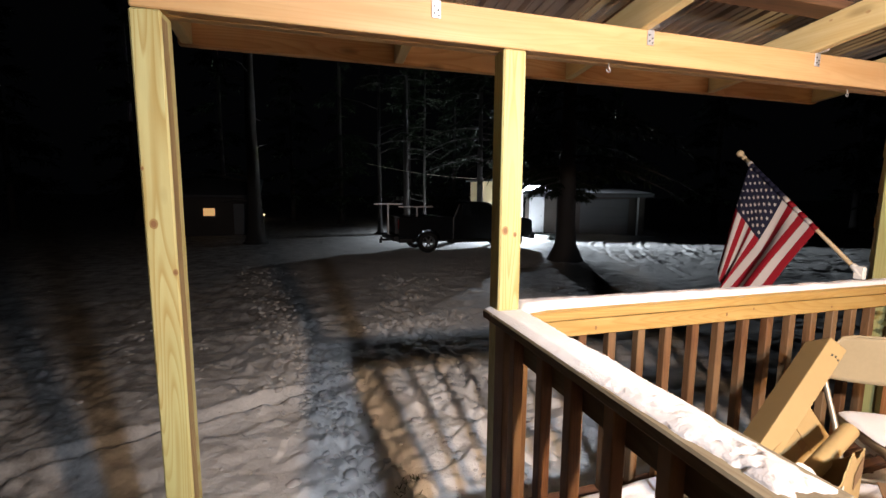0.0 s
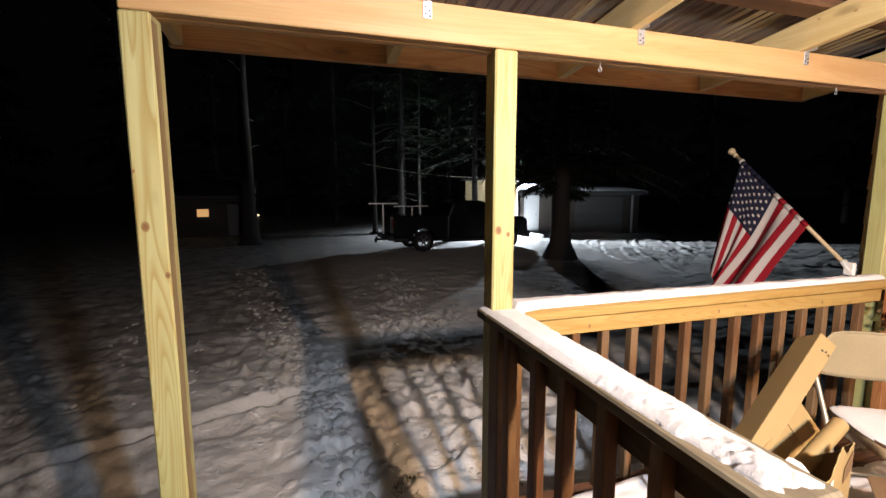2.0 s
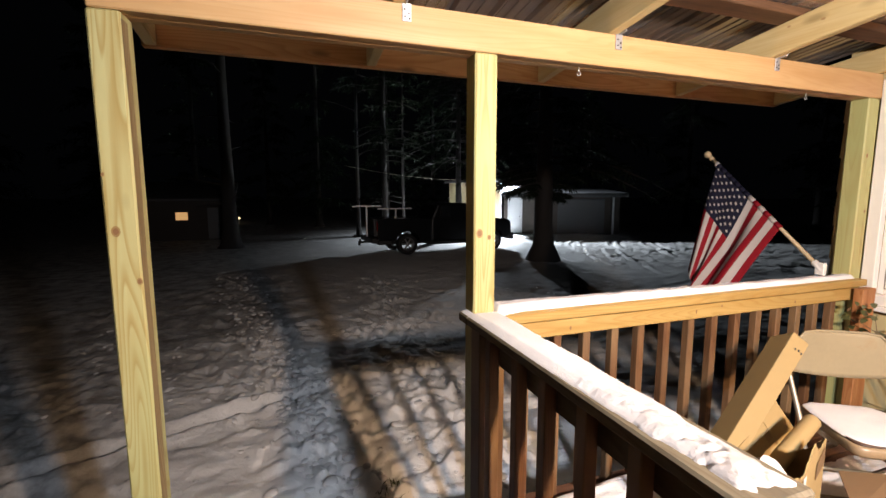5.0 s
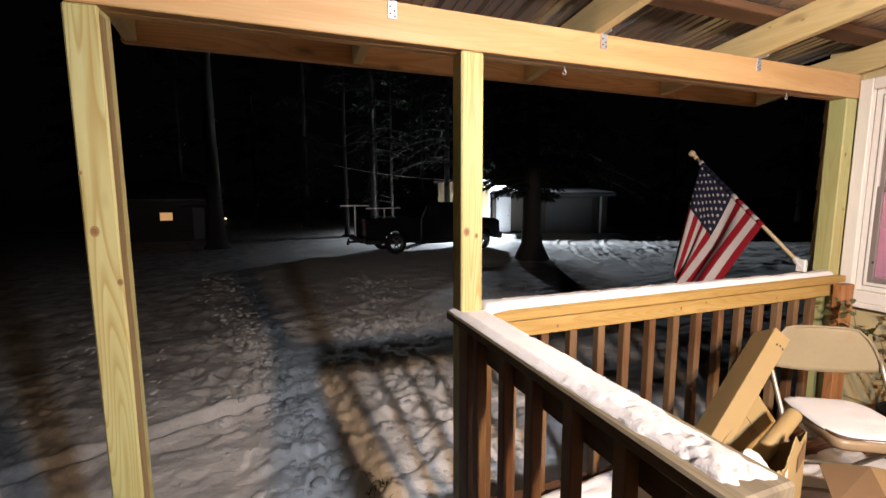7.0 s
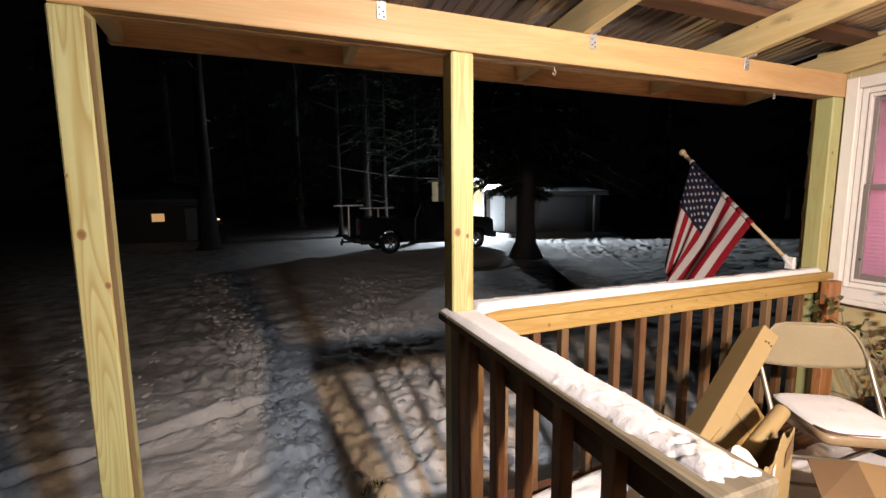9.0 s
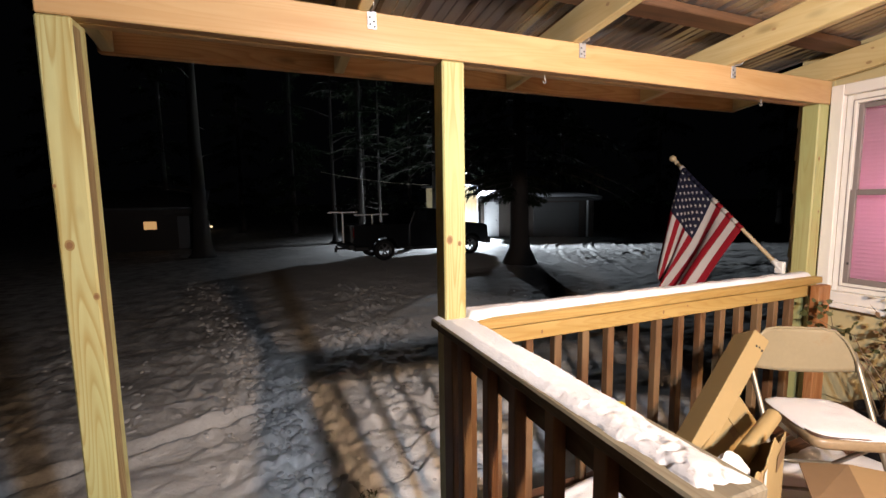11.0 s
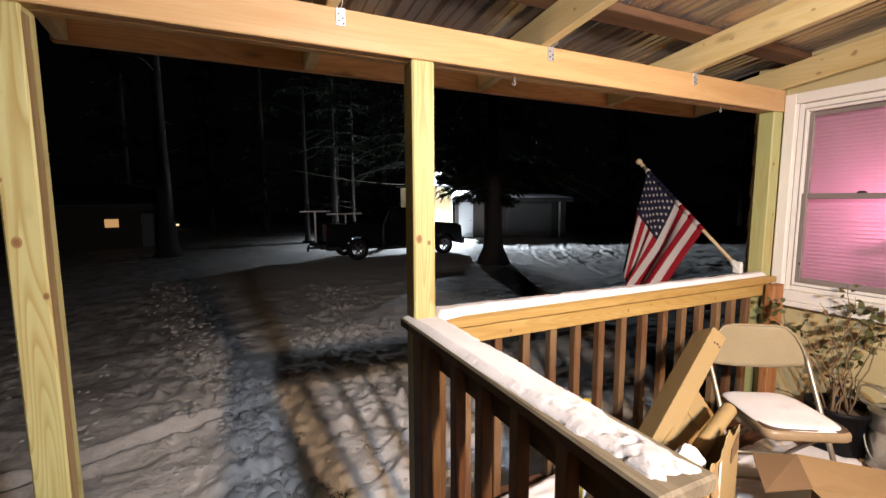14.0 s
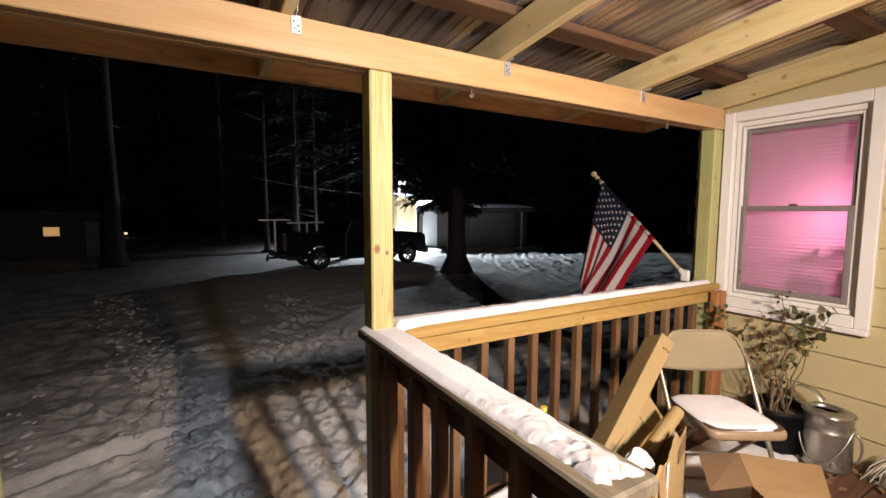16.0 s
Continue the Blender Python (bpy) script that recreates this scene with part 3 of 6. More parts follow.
def grass_tuft(cx, cy, n, seed):
    """Dark blades poking through the snow."""
    rg = random.Random(seed)
    bm = bmesh.new()
    z0 = float(garden_height(np.array([cx]), np.array([cy]))[0]) - 0.02
    for k in range(n):
        a, r = rg.uniform(0, 6.28), 0.07 * rg.random() ** 0.5
        p = Vector((cx + r * math.cos(a), cy + 1.6 * r * math.sin(a), z0))
        tip = p + Vector((rg.gauss(0, 0.025), rg.gauss(0, 0.025), rg.uniform(0.02, 0.055)))
        side = Vector((-math.sin(a), math.cos(a), 0)) * 0.004
        mid = p.lerp(tip, 0.55) + Vector((0, 0, 0.012))
        lo, hi = [bm.verts.new(q) for q in (p - side, p + side)], [bm.verts.new(q) for q in (mid - side * 0.7, mid + side * 0.7)]
        bm.faces.new((lo[0], lo[1], hi[1], hi[0]))
        bm.faces.new((hi[0], hi[1], bm.verts.new(tip)))
    return tagged(part("grass_tuft", bm, LEAF), "dark green grass blades poking through the trodden snow", "grass", kind="stuff")


grass_tuft(0.56, 2.99, 45, 3)
grass_tuft(0.70, 2.95, 30, 4)


# ---- porch frame ----
YF, BEAM_Z, BEAM_T = 1.602, 1.943, 2.078
SLOPE = -0.115


def rafter_z(y):
    return BEAM_T - 0.002 + SLOPE * (y - 1.6)


def porch_post(x0, width, turn, label, knots=(), z0=-0.79):
    """A square post, slightly twisted, with its knots (height along x, z, radius)."""
    bm = box_bm(-width / 2, width / 2, -0.047, 0.047, z0, BEAM_Z - 0.001, 0.006)
    o = part("porch_post", bm, POST)
    o.matrix_world = Matrix.Translation((x0 + width / 2, YF + 0.049, 0)) @ Matrix.Rotation(radians(turn), 4, "Z")
    tagged(o, label, "post", "porch posts")
    for x, z, r in knots:
        outer = None
        for nm, k, dpt, mt in (("knot", 1.0, 0.0012, KNOTOUT), ("knot_heart", 0.62, 0.0019, KNOTIN)):
            b2 = bmesh.new()
            bmesh.ops.create_circle(b2, cap_ends=True, segments=16, radius=r * k, matrix=Matrix.Translation((x - x0 - width / 2, -0.047 - dpt, z)) @ Matrix.Rotation(math.pi / 2, 4, "X") @ Matrix.Diagonal((0.85, 1.15, 1, 1)))
            k2 = part(nm, b2, mt, outer or o)
            outer = outer or k2
    return o


end_post = porch_post(-0.519, 0.090, -3.0, "knotty yellow-green treated pine porch post on the deck", ((-0.490, 1.285, 0.015), (-0.462, 0.215, 0.013), (-0.437, 1.125, 0.010), (-0.511, 1.46, 0.006)))
# waney strip whose brown also paints in the shade on this side
bm = bmesh.new()
zs = np.arange(-0.70, BEAM_Z - 0.004, 0.02)
cut = -0.047 + 0.052 + 0.012 * smooth_noise(zs, zs * 0 + 5, 91, 0.30) + 0.003 * smooth_noise(zs, zs * 0 + 9, 92, 0.05)
strip = [[bm.verts.new((0.0458, y, z)) for y in (-0.0415 + 0.003 * math.sin(z * 9), c)] for z, c in zip(zs, cut)]
for (a, b2), (c, d) in zip(strip, strip[1:]):
    bm.faces.new((a, b2, d, c))
part("wane", bm, WANESHADEW, end_post, "brown waney strip that also darkens the post's shaded side")
porch_post(0.715, 0.095, 0.0, "knotty yellow treated pine porch post at the railing corner", ((0.738, 1.243, 0.0165), (0.781, 1.226, 0.0095)))
porch_post(3.133, 0.097, 0.0, "greenish treated pine porch post against the house wall", ((3.20, 1.30, 0.009), (3.165, 1.62, 0.011)), 0.0)
beam = empty("porch_beam", "orange fir beam laid across the porch posts", "beam")
part("front_board", box_bm(-0.517, 3.238, YF, YF + 0.047, BEAM_Z, BEAM_T, 0.004), BEAMW, beam)
part("back_board", box_bm(-0.517, 3.238, YF + 0.053, YF + 0.098, BEAM_Z - 0.0005, BEAM_T, 0.004), BEAMW, beam)
part("filler_strip", box_bm(-0.517, 3.238, YF + 0.0475, YF + 0.0525, BEAM_Z + 0.012, BEAM_T, 0), FASCIAW, beam)


def sloped_board(x0, x1, y0, y1, drop, height, bev=0.004):
    """A board along the fall of the roof; drop is its underside above the rafters' underside."""
    bm = bmesh.new()
    block(bm, x0, x1, y0, y1, 0, height, bev)
    for v in bm.verts:
        v.co.z += rafter_z(v.co.y) + drop
    return bm


RAFTER_X = (-0.517, 0.393, 1.329, 2.309, 3.184)
rk = random.Random(17)
for x in RAFTER_X:
    raft = tagged(part("rafter", sloped_board(x, x + 0.045, -1.15, 2.17, 0, 0.140), RAFTERW), "pale knotty pine rafter resting on the porch beam", "rafter", "porch rafters")
    for k in range(7):
        ky, kz, kr = rk.uniform(-0.3, 1.55), rk.uniform(0.02, 0.12), rk.uniform(0.006, 0.012)
        b2 = bmesh.new()
        bmesh.ops.create_circle(b2, cap_ends=True, segments=14, radius=kr, matrix=Matrix.Translation((x - 0.0012, ky, rafter_z(ky) + kz)) @ Matrix.Rotation(-math.pi / 2, 4, "Y") @ Matrix.Diagonal((0.8, 1.3, 1, 1)))
        part("knot", b2, KNOTPALE, raft)

fasc = part("fascia_board", box_bm(-0.53, 3.24, 2.172, 2.212, rafter_z(2.18) - 0.002, rafter_z(2.18) + 0.15, 0.004), FASCIAW)
tagged(fasc, "reddish fir fascia board nailed along the rafter ends", "fascia board")

def rafter_tie(x):
    e = empty("rafter_tie", "galvanised metal rafter tie screwed to the beam", "metal tie", "rafter ties", loc=(x, YF, BEAM_T))
    bm = bmesh.new()
    block(bm, -0.016, 0.018, -0.004, -0.001, -0.062, 0.0, 0.001)
    part("plate", bm, ZINC, e)
    part("upright_plate", box_bm(-0.004, -0.001, -0.05, -0.003, -0.005, 0.075, 0.0008), ZINC, e)
    for hx, hz in ((-0.007, -0.022), (0.008, -0.035), (-0.006, -0.046), (0.010, -0.053)):
        b2 = bmesh.new()
        bmesh.ops.create_cone(b2, cap_ends=True, segments=8, radius1=0.0034, radius2=0.003, depth=0.003, matrix=Matrix.Translation((hx, -0.0055, hz)) @ Matrix.Rotation(math.pi / 2, 4, "X"))
        part("nail", b2, STEEL, e)
    return e


for x in (0.443, 1.379, 2.359):
    rafter_tie(x)


def cup_hook(x, y, z):
    bm = bmesh.new()
    pts = [(x, y, z + 0.03), (x, y, z + 0.012)] + [(x + 0.0085 * math.sin(a), y, z + 0.002 + 0.0085 * math.cos(a)) for a in np.linspace(0.2, 5.0, 10)]
    tube(bm, pts, 0.0022, 6)
    tagged(part("cup_hook", bm, ZINC), "small shiny metal cup hook screwed under the beam", "hook", "cup hooks")


cup_hook(1.222, 1.655, 1.915)
cup_hook(2.680, 1.655, 1.915)

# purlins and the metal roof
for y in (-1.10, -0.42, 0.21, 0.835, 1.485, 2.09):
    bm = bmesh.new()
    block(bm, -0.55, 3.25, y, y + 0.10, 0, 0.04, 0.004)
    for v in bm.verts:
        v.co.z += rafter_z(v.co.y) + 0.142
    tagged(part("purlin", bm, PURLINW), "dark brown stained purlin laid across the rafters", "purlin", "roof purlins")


def roof_panel(x0, width, y0, y1):
    """A ribbed sheet that runs down the slope."""
    prof = []
    ribs = 4
    step = width / ribs
    small, large = 0.007, 0.024
    for k in range(ribs):
        a = x0 + k * step
        for u, z in ((0.0, 0), (0.17, 0), (0.185, small), (0.235, small), (0.25, 0), (0.43, 0), (0.445, small), (0.495, small), (0.51, 0), (0.72, 0), (0.765, large), (0.90, large), (0.945, 0)):
            prof.append((a + step * u, z))
    prof.append((x0 + width, 0.0))
    ys = np.linspace(y0, y1, 5)
    bm = bmesh.new()
    rows = [[bm.verts.new((x, y, rafter_z(y) + 0.184 + z)) for x, z in prof] for y in ys]
    for a, b in zip(rows, rows[1:]):
        for k in range(len(prof) - 1):
            bm.faces.new((a[k], a[k + 1], b[k + 1], b[k]))
    return bm


roof = empty("porch_roof", "ribbed galvanised metal porch roof seen from below", "roof", kind="structure")
for k in range(5):
    part("roof_panel", roof_panel(-0.58 + k * 0.768, 0.766, -1.18, 2.26), METAL, roof)
part("roof_underlay", sloped_board(-0.58, 3.27, -1.18, 2.26, 0.215, 0.012, 0), STEEL, roof)

# ---- deck ----
deck = empty("floor", "worn reddish-brown board deck with leaves and patches of snow", "deck", kind="structure")
y = -1.15
plank_mesh = short_mesh = None
while y < 1.60:
    bm = box_bm(-0.60 if y < 1.05 else 0.66, 3.24, 0, 0.134, -0.035, 0.0, 0.003)
    if y > 1.05 and short_mesh is None:
        o = part("plank", bm, DECKW, deck)
        short_mesh = o.data
    elif plank_mesh is None:
        o = part("plank", bm, DECKW, deck)
        plank_mesh = o.data
    else:
        bm.free()
        o = new("plank", plank_mesh if y < 1.05 else short_mesh)
        o.parent = deck
    o.location.y = y
    y += 0.141
part("rim_joist", box_bm(0.815, 3.13, 1.655, 1.690, -0.20, -0.040, 0.003), DECKW, deck)
part("joist_frame", box_bm(0.68, 3.22, -1.15, 1.59, -0.18, -0.040, 0), DECKW, deck)

# ---- house walls ----
WX = 3.262
WIN_Y0, WIN_Y1, WIN_Z0, WIN_Z1 = 0.86, 1.53, 0.84, 1.98
wall_e = empty("wall_east", "cream-yellow lap siding wall of the house", "wall", kind="structure")
core = bmesh.new()
for a in ((WX + 0.012, WX + 0.16, -1.35, WIN_Y0, -0.78, 2.62), (WX + 0.012, WX + 0.16, WIN_Y1, 1.778, -0.78, 2.62), (WX + 0.012, WX + 0.16, WIN_Y0, WIN_Y1, -0.78, WIN_Z0), (WX + 0.012, WX + 0.16, WIN_Y0, WIN_Y1, WIN_Z1, 2.62)):
    block(core, *a, bev=0)
part("wall_core", core, SIDING, wall_e)


def siding_board(y0, y1, z, h=0.214):
    """A lapped board, thicker at its lower edge."""
    top_x = WX - 0.010 + 0.016 * h / 0.214
    bm = bmesh.new()
    ends = []
    for yy in (y0, y1):
        ends.append([bm.verts.new(p) for p in ((WX - 0.010, yy, z), (top_x, yy, z + h), (WX + 0.0115, yy, z + h), (WX + 0.0115, yy, z))])
    a, b = ends
    for k in range(4):
        bm.faces.new((a[k], b[k], b[(k + 1) % 4], a[(k + 1) % 4]))
    bm.faces.new(a[::-1])
    bm.faces.new(b)
    bmesh.ops.recalc_face_normals(bm, faces=bm.faces)
    return bm


for k in range(-4, 12):
    z = 0.155 + 0.21 * k
    if z + 0.214 < 0.725 or z > 2.045:
        spans = [(-1.15, 1.785)]
    else:
        spans = [(-1.15, 0.797), (1.603, 1.785)]
    for a, b in spans:
        part("siding_board", siding_board(a, b, z), SIDING, wall_e)
    if len(spans) == 2 and z < 0.72:
        part("siding_board", siding_board(0.797, 1.603, z, 0.721 - z), SIDING, wall_e)
tagged(part("wall_south", box_bm(-0.9, WX + 0.2, -1.36, -1.20, -0.78, 2.75, 0), SIDING), "plain cream-yellow wall of the house behind the porch", "wall", kind="structure")

# ---- window ----
win = empty("window_1", "double-hung window with white trim, lit pink through closed blinds", "window", kind="structure")


def frame_boards(y0, y1, z0, z1, wy, wz, x0, x1, material, name, parent, bev=0.003):
    part(name, box_bm(x0, x1, y0, y0 + wy, z0, z1, bev), material, parent)
    part(name, box_bm(x0, x1, y1 - wy, y1, z0, z1, bev), material, parent)
    part(name, box_bm(x0, x1, y0 + wy + 0.001, y1 - wy - 0.001, z1 - wz, z1, bev), material, parent)
    part(name, box_bm(x0, x1, y0 + wy + 0.001, y1 - wy - 0.001, z0, z0 + wz, bev), material, parent)


frame_boards(0.798, 1.601, 0.755, 2.045, 0.064, 0.064, WX - 0.034, WX + 0.011, TRIM, "casing_board", win, 0.004)
part("window_sill", box_bm(WX - 0.048, WX + 0.010, 0.798, 1.601, 0.722, 0.754, 0.004), TRIM, win)
frame_boards(0.863, 1.536, 0.820, 1.980, 0.030, 0.030, WX + 0.006, WX + 0.06, TRIM, "outer_jamb", win)
frame_boards(0.894, 1.505, 0.851, 1.949, 0.016, 0.020, WX + 0.0085, WX + 0.075, TRIM, "inner_jamb", win)
# dark gap round the inner jamb, its shade drawn as thin strips
frame_boards(0.8935, 1.5055, 0.8505, 1.9495, 0.004, 0.004, WX + 0.0055, WX + 0.0080, SASH, "seal_strip", win, 0)
upper = part("upper_sash", box_bm(WX + 0.030, WX + 0.055, 0.912, 0.936, 1.40, 1.917, 0.002), SASH, win)
frame_boards(0.910, 1.490, 1.398, 1.926, 0.024, 0.028, WX + 0.031, WX + 0.056, SASH, "sash_rail", upper)
lower = part("lower_sash", box_bm(WX + 0.010, WX + 0.029, 0.914, 0.940, 0.882, 1.43, 0.002), SASH, win)
frame_boards(0.912, 1.488, 0.872, 1.432, 0.028, 0.034, WX + 0.009, WX + 0.030, SASH, "sash_rail", lower)
part("sash_lock", lathe(bmesh.new(), [(0.0, 0.012), (0.018, 0.010), (0.024, 0.0), (0.0, 0.0)], (WX + 0.018, 1.20, 1.432), 12), STEEL, lower)
pane1 = part("pane", box_bm(WX + 0.042, WX + 0.045, 0.933, 1.467, 1.425, 1.899, 0), GLASS, upper)
pane2 = part("pane", box_bm(WX + 0.018, WX + 0.021, 0.939, 1.461, 0.905, 1.399, 0), GLASS, lower)
pane1.visible_shadow = pane2.visible_shadow = False
part("sash_latch", box_bm(WX + 0.004, WX + 0.009, 1.462, 1.472, 0.985, 1.0, 0.001), STEEL, lower)

blind = empty("window_blind", "closed pale plastic slat blind hanging inside the window", "blind")
bm = bmesh.new()
crown = [(0.0268 * k / 5, 0.0012 * (1 - (k / 2.5 - 1) ** 2)) for k in range(6)]
for z_off, flip in ((0.0, False), (0.0012, True)):
    edge = [[bm.verts.new((px, py, pz + z_off)) for px, pz in crown] for py in (0.905, 1.495)]
    for k in range(5):
        q4 = (edge[0][k], edge[0][k + 1], edge[1][k + 1], edge[1][k])
        bm.faces.new(q4 if flip else q4[::-1])
slat0 = part("slat", bm, BLIND, blind)
slat0.location, slat0.rotation_euler = (WX + 0.095, 0, 0.87), (0, radians(70), 0)
z = 0.89
while z < 1.95:
    o = new("slat", slat0.data)
    o.parent = blind
    o.location, o.rotation_euler = (WX + 0.095, 0, z), (0, radians(70), 0)
    z += 0.0235
part("headrail", box_bm(WX + 0.085, WX + 0.12, 0.90, 1.50, 1.955, 1.985, 0.002), TRIM, blind)

# the lit room behind the window
room = bmesh.new()
rx0, rx1, ry0, ry1, rz0, rz1 = WX + 0.17, 5.2, -0.4, 1.72, 0.0, 2.4
for a in ((rx1, rx1 + 0.1, ry0, ry1, rz0, rz1), (rx0, rx1, ry0 - 0.1, ry0, rz0, rz1), (rx0, rx1, ry1, ry1 + 0.1, rz0, rz1), (rx0, rx1, ry0, ry1, rz0 - 0.1, rz0), (rx0, rx1, ry0, ry1, rz1, rz1 + 0.1)):
    block(room, *a, bev=0)
tagged(part("room_wall", room, TRIM), "plain painted room walls behind the window", "wall", kind="structure")
hp = empty("houseplant", "dark leafy houseplant standing inside behind the blind", "plant")
bm = bmesh.new()
rs = random.Random(3)
for k in range(38):
    a, h = rs.uniform(0, 6.28), 0.34 * rs.random() ** 1.2
    c = Vector((WX + 0.160 + 0.03 * math.cos(a), 1.06 + (0.13 - 0.12 * h) * math.sin(a), 0.88 + h))
    d = Vector((rs.uniform(-1, 1) * 0.3, rs.uniform(-1, 1), rs.uniform(-0.4, 1))).normalized() * 0.045
    w = d.cross(Vector((1, 0, 0))).normalized() * 0.018
    quad(bm, c - d, c + w, c + d, c - w)
part("leaves", bm, LEAF, hp)
part("flower_pot", lathe(bmesh.new(), [(0.0, 0.716), (0.04, 0.716), (0.052, 0.80), (0.0, 0.795)], (WX + 0.20, 1.05, 0.0), 16), POTPLASTIC, hp)
part("plant_stem", tube(bmesh.new(), [(WX + 0.20, 1.05, 0.79), (WX + 0.19, 1.06, 1.0), (WX + 0.2, 1.03, 1.2)], 0.004, 5), STEM, hp)
tagged(part("room_shelf", box_bm(WX + 0.165, WX + 0.30, 0.75, 1.60, 0.69, 0.715, 0.002), TRIM), "white shelf inside the window under the plant", "shelf")

# ---- porch lamps on the wall behind ----
for at in (COOL_AT, WARM_AT):
    e = empty("wall_lamp", "small wall lamp with a bare bulb beside the house door", "lamp", "porch lamps", loc=at)
    part("back_plate", box_bm(-0.05, 0.05, -0.149, -0.13, -0.07, 0.07, 0.006), STEEL, e)
    part("arm", tube(bmesh.new(), [(0, -0.13, 0.05), (0, -0.11, 0.085), (0, -0.085, 0.075)], 0.008, 8), STEEL, e)
    part("bulb", lathe(bmesh.new(), [(0.0, -0.032), (0.018, -0.026), (0.028, -0.008), (0.028, 0.008), (0.016, 0.034), (0.012, 0.06), (0.0, 0.062)], (0, -0.085, 0), 16), LAMPGLOW, e)


# ---- railings ----
CAP_B, CAP_T = 0.866, 0.903
ra = empty("railing", "new yellow pine cap rail over brown-stained balusters, snow on top", "railing")
part("cap_rail", box_bm(0.840, 3.20, 1.550, 1.700, CAP_B, CAP_T - 0.004, 0.003), RAILW, ra)
for k in range(5):
    part("cap_ridge", box_bm(0.842, 3.196, 1.5510 + k * 0.0096, 1.5565 + k * 0.0096, CAP_T - 0.005, CAP_T + 0.0015, 0.0006), RAILW, ra)
top_rail = part("top_rail", box_bm(0.80, 3.13, 1.572, 1.600, 0.785, CAP_B - 0.011, 0.004), RAILW, ra)
for kx, kz, kr in ((1.165, 0.815, 0.0075), (1.90, 0.822, 0.008), (2.07, 0.838, 0.0055), (2.62, 0.812, 0.007)):
    b2 = bmesh.new()
    bmesh.ops.create_circle(b2, cap_ends=True, segments=14, radius=kr, matrix=Matrix.Translation((kx, 1.5708, kz)) @ Matrix.Rotation(math.pi / 2, 4, "X") @ Matrix.Diagonal((0.7, 1.2, 1, 1)))
    part("knot", b2, KNOTIN, top_rail)
bal_mesh = None
for x in (0.955, 1.118, 1.273, 1.433, 1.587, 1.748, 1.906, 2.066, 2.230, 2.388, 2.545, 2.705, 2.852, 3.005):
    if bal_mesh is None:
        o = part("baluster", box_bm(-0.014, 0.026, 0, 0.040, -0.17, 0.862, 0.003), BALW, ra)
        bal_mesh = o.data
    else:
        o = new("baluster", bal_mesh)
        o.parent = ra
    o.location = (x, 1.603, 0)
part("end_post", box_bm(3.075, 3.190, 1.500, 1.549, 0.0, CAP_B - 0.003, 0.004), STAINW, ra, "red-brown stained post at the house wall")

rb = empty("railing", "weathered brown railing with dark balusters and a snowy cap", "railing")
part("cap_rail", box_bm(0.682, 0.838, 0.430, 1.600, CAP_B, CAP_T, 0.006), CAPBW, rb)
part("cap_corner", box_bm(0.682, 0.7135, 1.601, 1.690, CAP_B, CAP_T, 0.005), CAPBW, rb)
part("inner_rail", box_bm(0.7425, 0.780, 0.46, 1.60, 0.752, CAP_B - 0.002, 0.004), CAPBW, rb)
bal_b = None
for yb in (1.416, 1.210, 1.041, 0.856, 0.672):
    if bal_b is None:
        o = part("baluster", box_bm(0, 0.041, 0, 0.041, -0.17, CAP_B - 0.002, 0.003), BALW, rb)
        bal_b = o.data
    else:
        o = new("baluster", bal_b)
        o.parent = rb
    o.location = (0.7005, yb, 0)
part("corner_newel", box_bm(0.702, 0.812, 1.512, 1.599, 0.0, CAP_B - 0.003, 0.004), BALW, rb)
part("newel_post", box_bm(0.702, 0.7415, 0.470, 0.530, -0.17, CAP_B - 0.003, 0.004), BALW, rb)


def rail_snow(name, u0, u1, v0f, v1f, base, hf, material, step=0.012, seed=1, outer_edge=5.0):
    """A snow ridge with rounded, ragged edges on a rail."""
    nu, nv = int((u1 - u0) / step) + 1, 27
    u = np.linspace(u0, u1, nu)
    s = np.linspace(-1, 1, nv)
    U, S = np.meshgrid(u, s)
    lo = np.array([v0f(q) for q in u]) + 0.004 * smooth_noise(u, u * 0 + 3, seed, 0.09) + 0.001 * smooth_noise(u, u * 0 + 7, seed + 1, 0.03)
    hi = np.array([v1f(q) for q in u]) + 0.007 * smooth_noise(u, u * 0 + 11, seed + 2, 0.06) + 0.003 * smooth_noise(u, u * 0 + 17, seed + 3, 0.02)
    V = lo + (hi - lo) * (S + 1) / 2
    prof = np.where(S < 0, (1 - np.abs(S) ** outer_edge) ** 0.6, (1 - np.abs(S) ** 9) ** 0.6)
    H = np.array([hf(q) for q in u])
    ends = np.clip(np.minimum(u - u0, u1 - u) / 0.03, 0, 1) ** 0.5
    Zs = base + prof * H * ends + prof * (0.006 * smooth_noise(U, V, seed + 4, 0.09) + 0.004 * smooth_noise(U, V, seed + 5, 0.025))
    Zs = np.maximum(Zs, base - 0.002)
    return grid_mesh(name, U, V, Zs, material)


tagged(rail_snow("snow_on_rail", 0.80, 3.17, lambda q: 1.562 + 0.034 * min(1, max(0, (q - 0.82) / 0.12)), lambda q: 1.672 - 0.02 * (q - 0.8) / 2.3, CAP_T, lambda q: 0.040 - 0.007 * (q - 0.8), SNOW, seed=21), "smooth white snow lying on the yellow cap rail", "snow", kind="stuff")

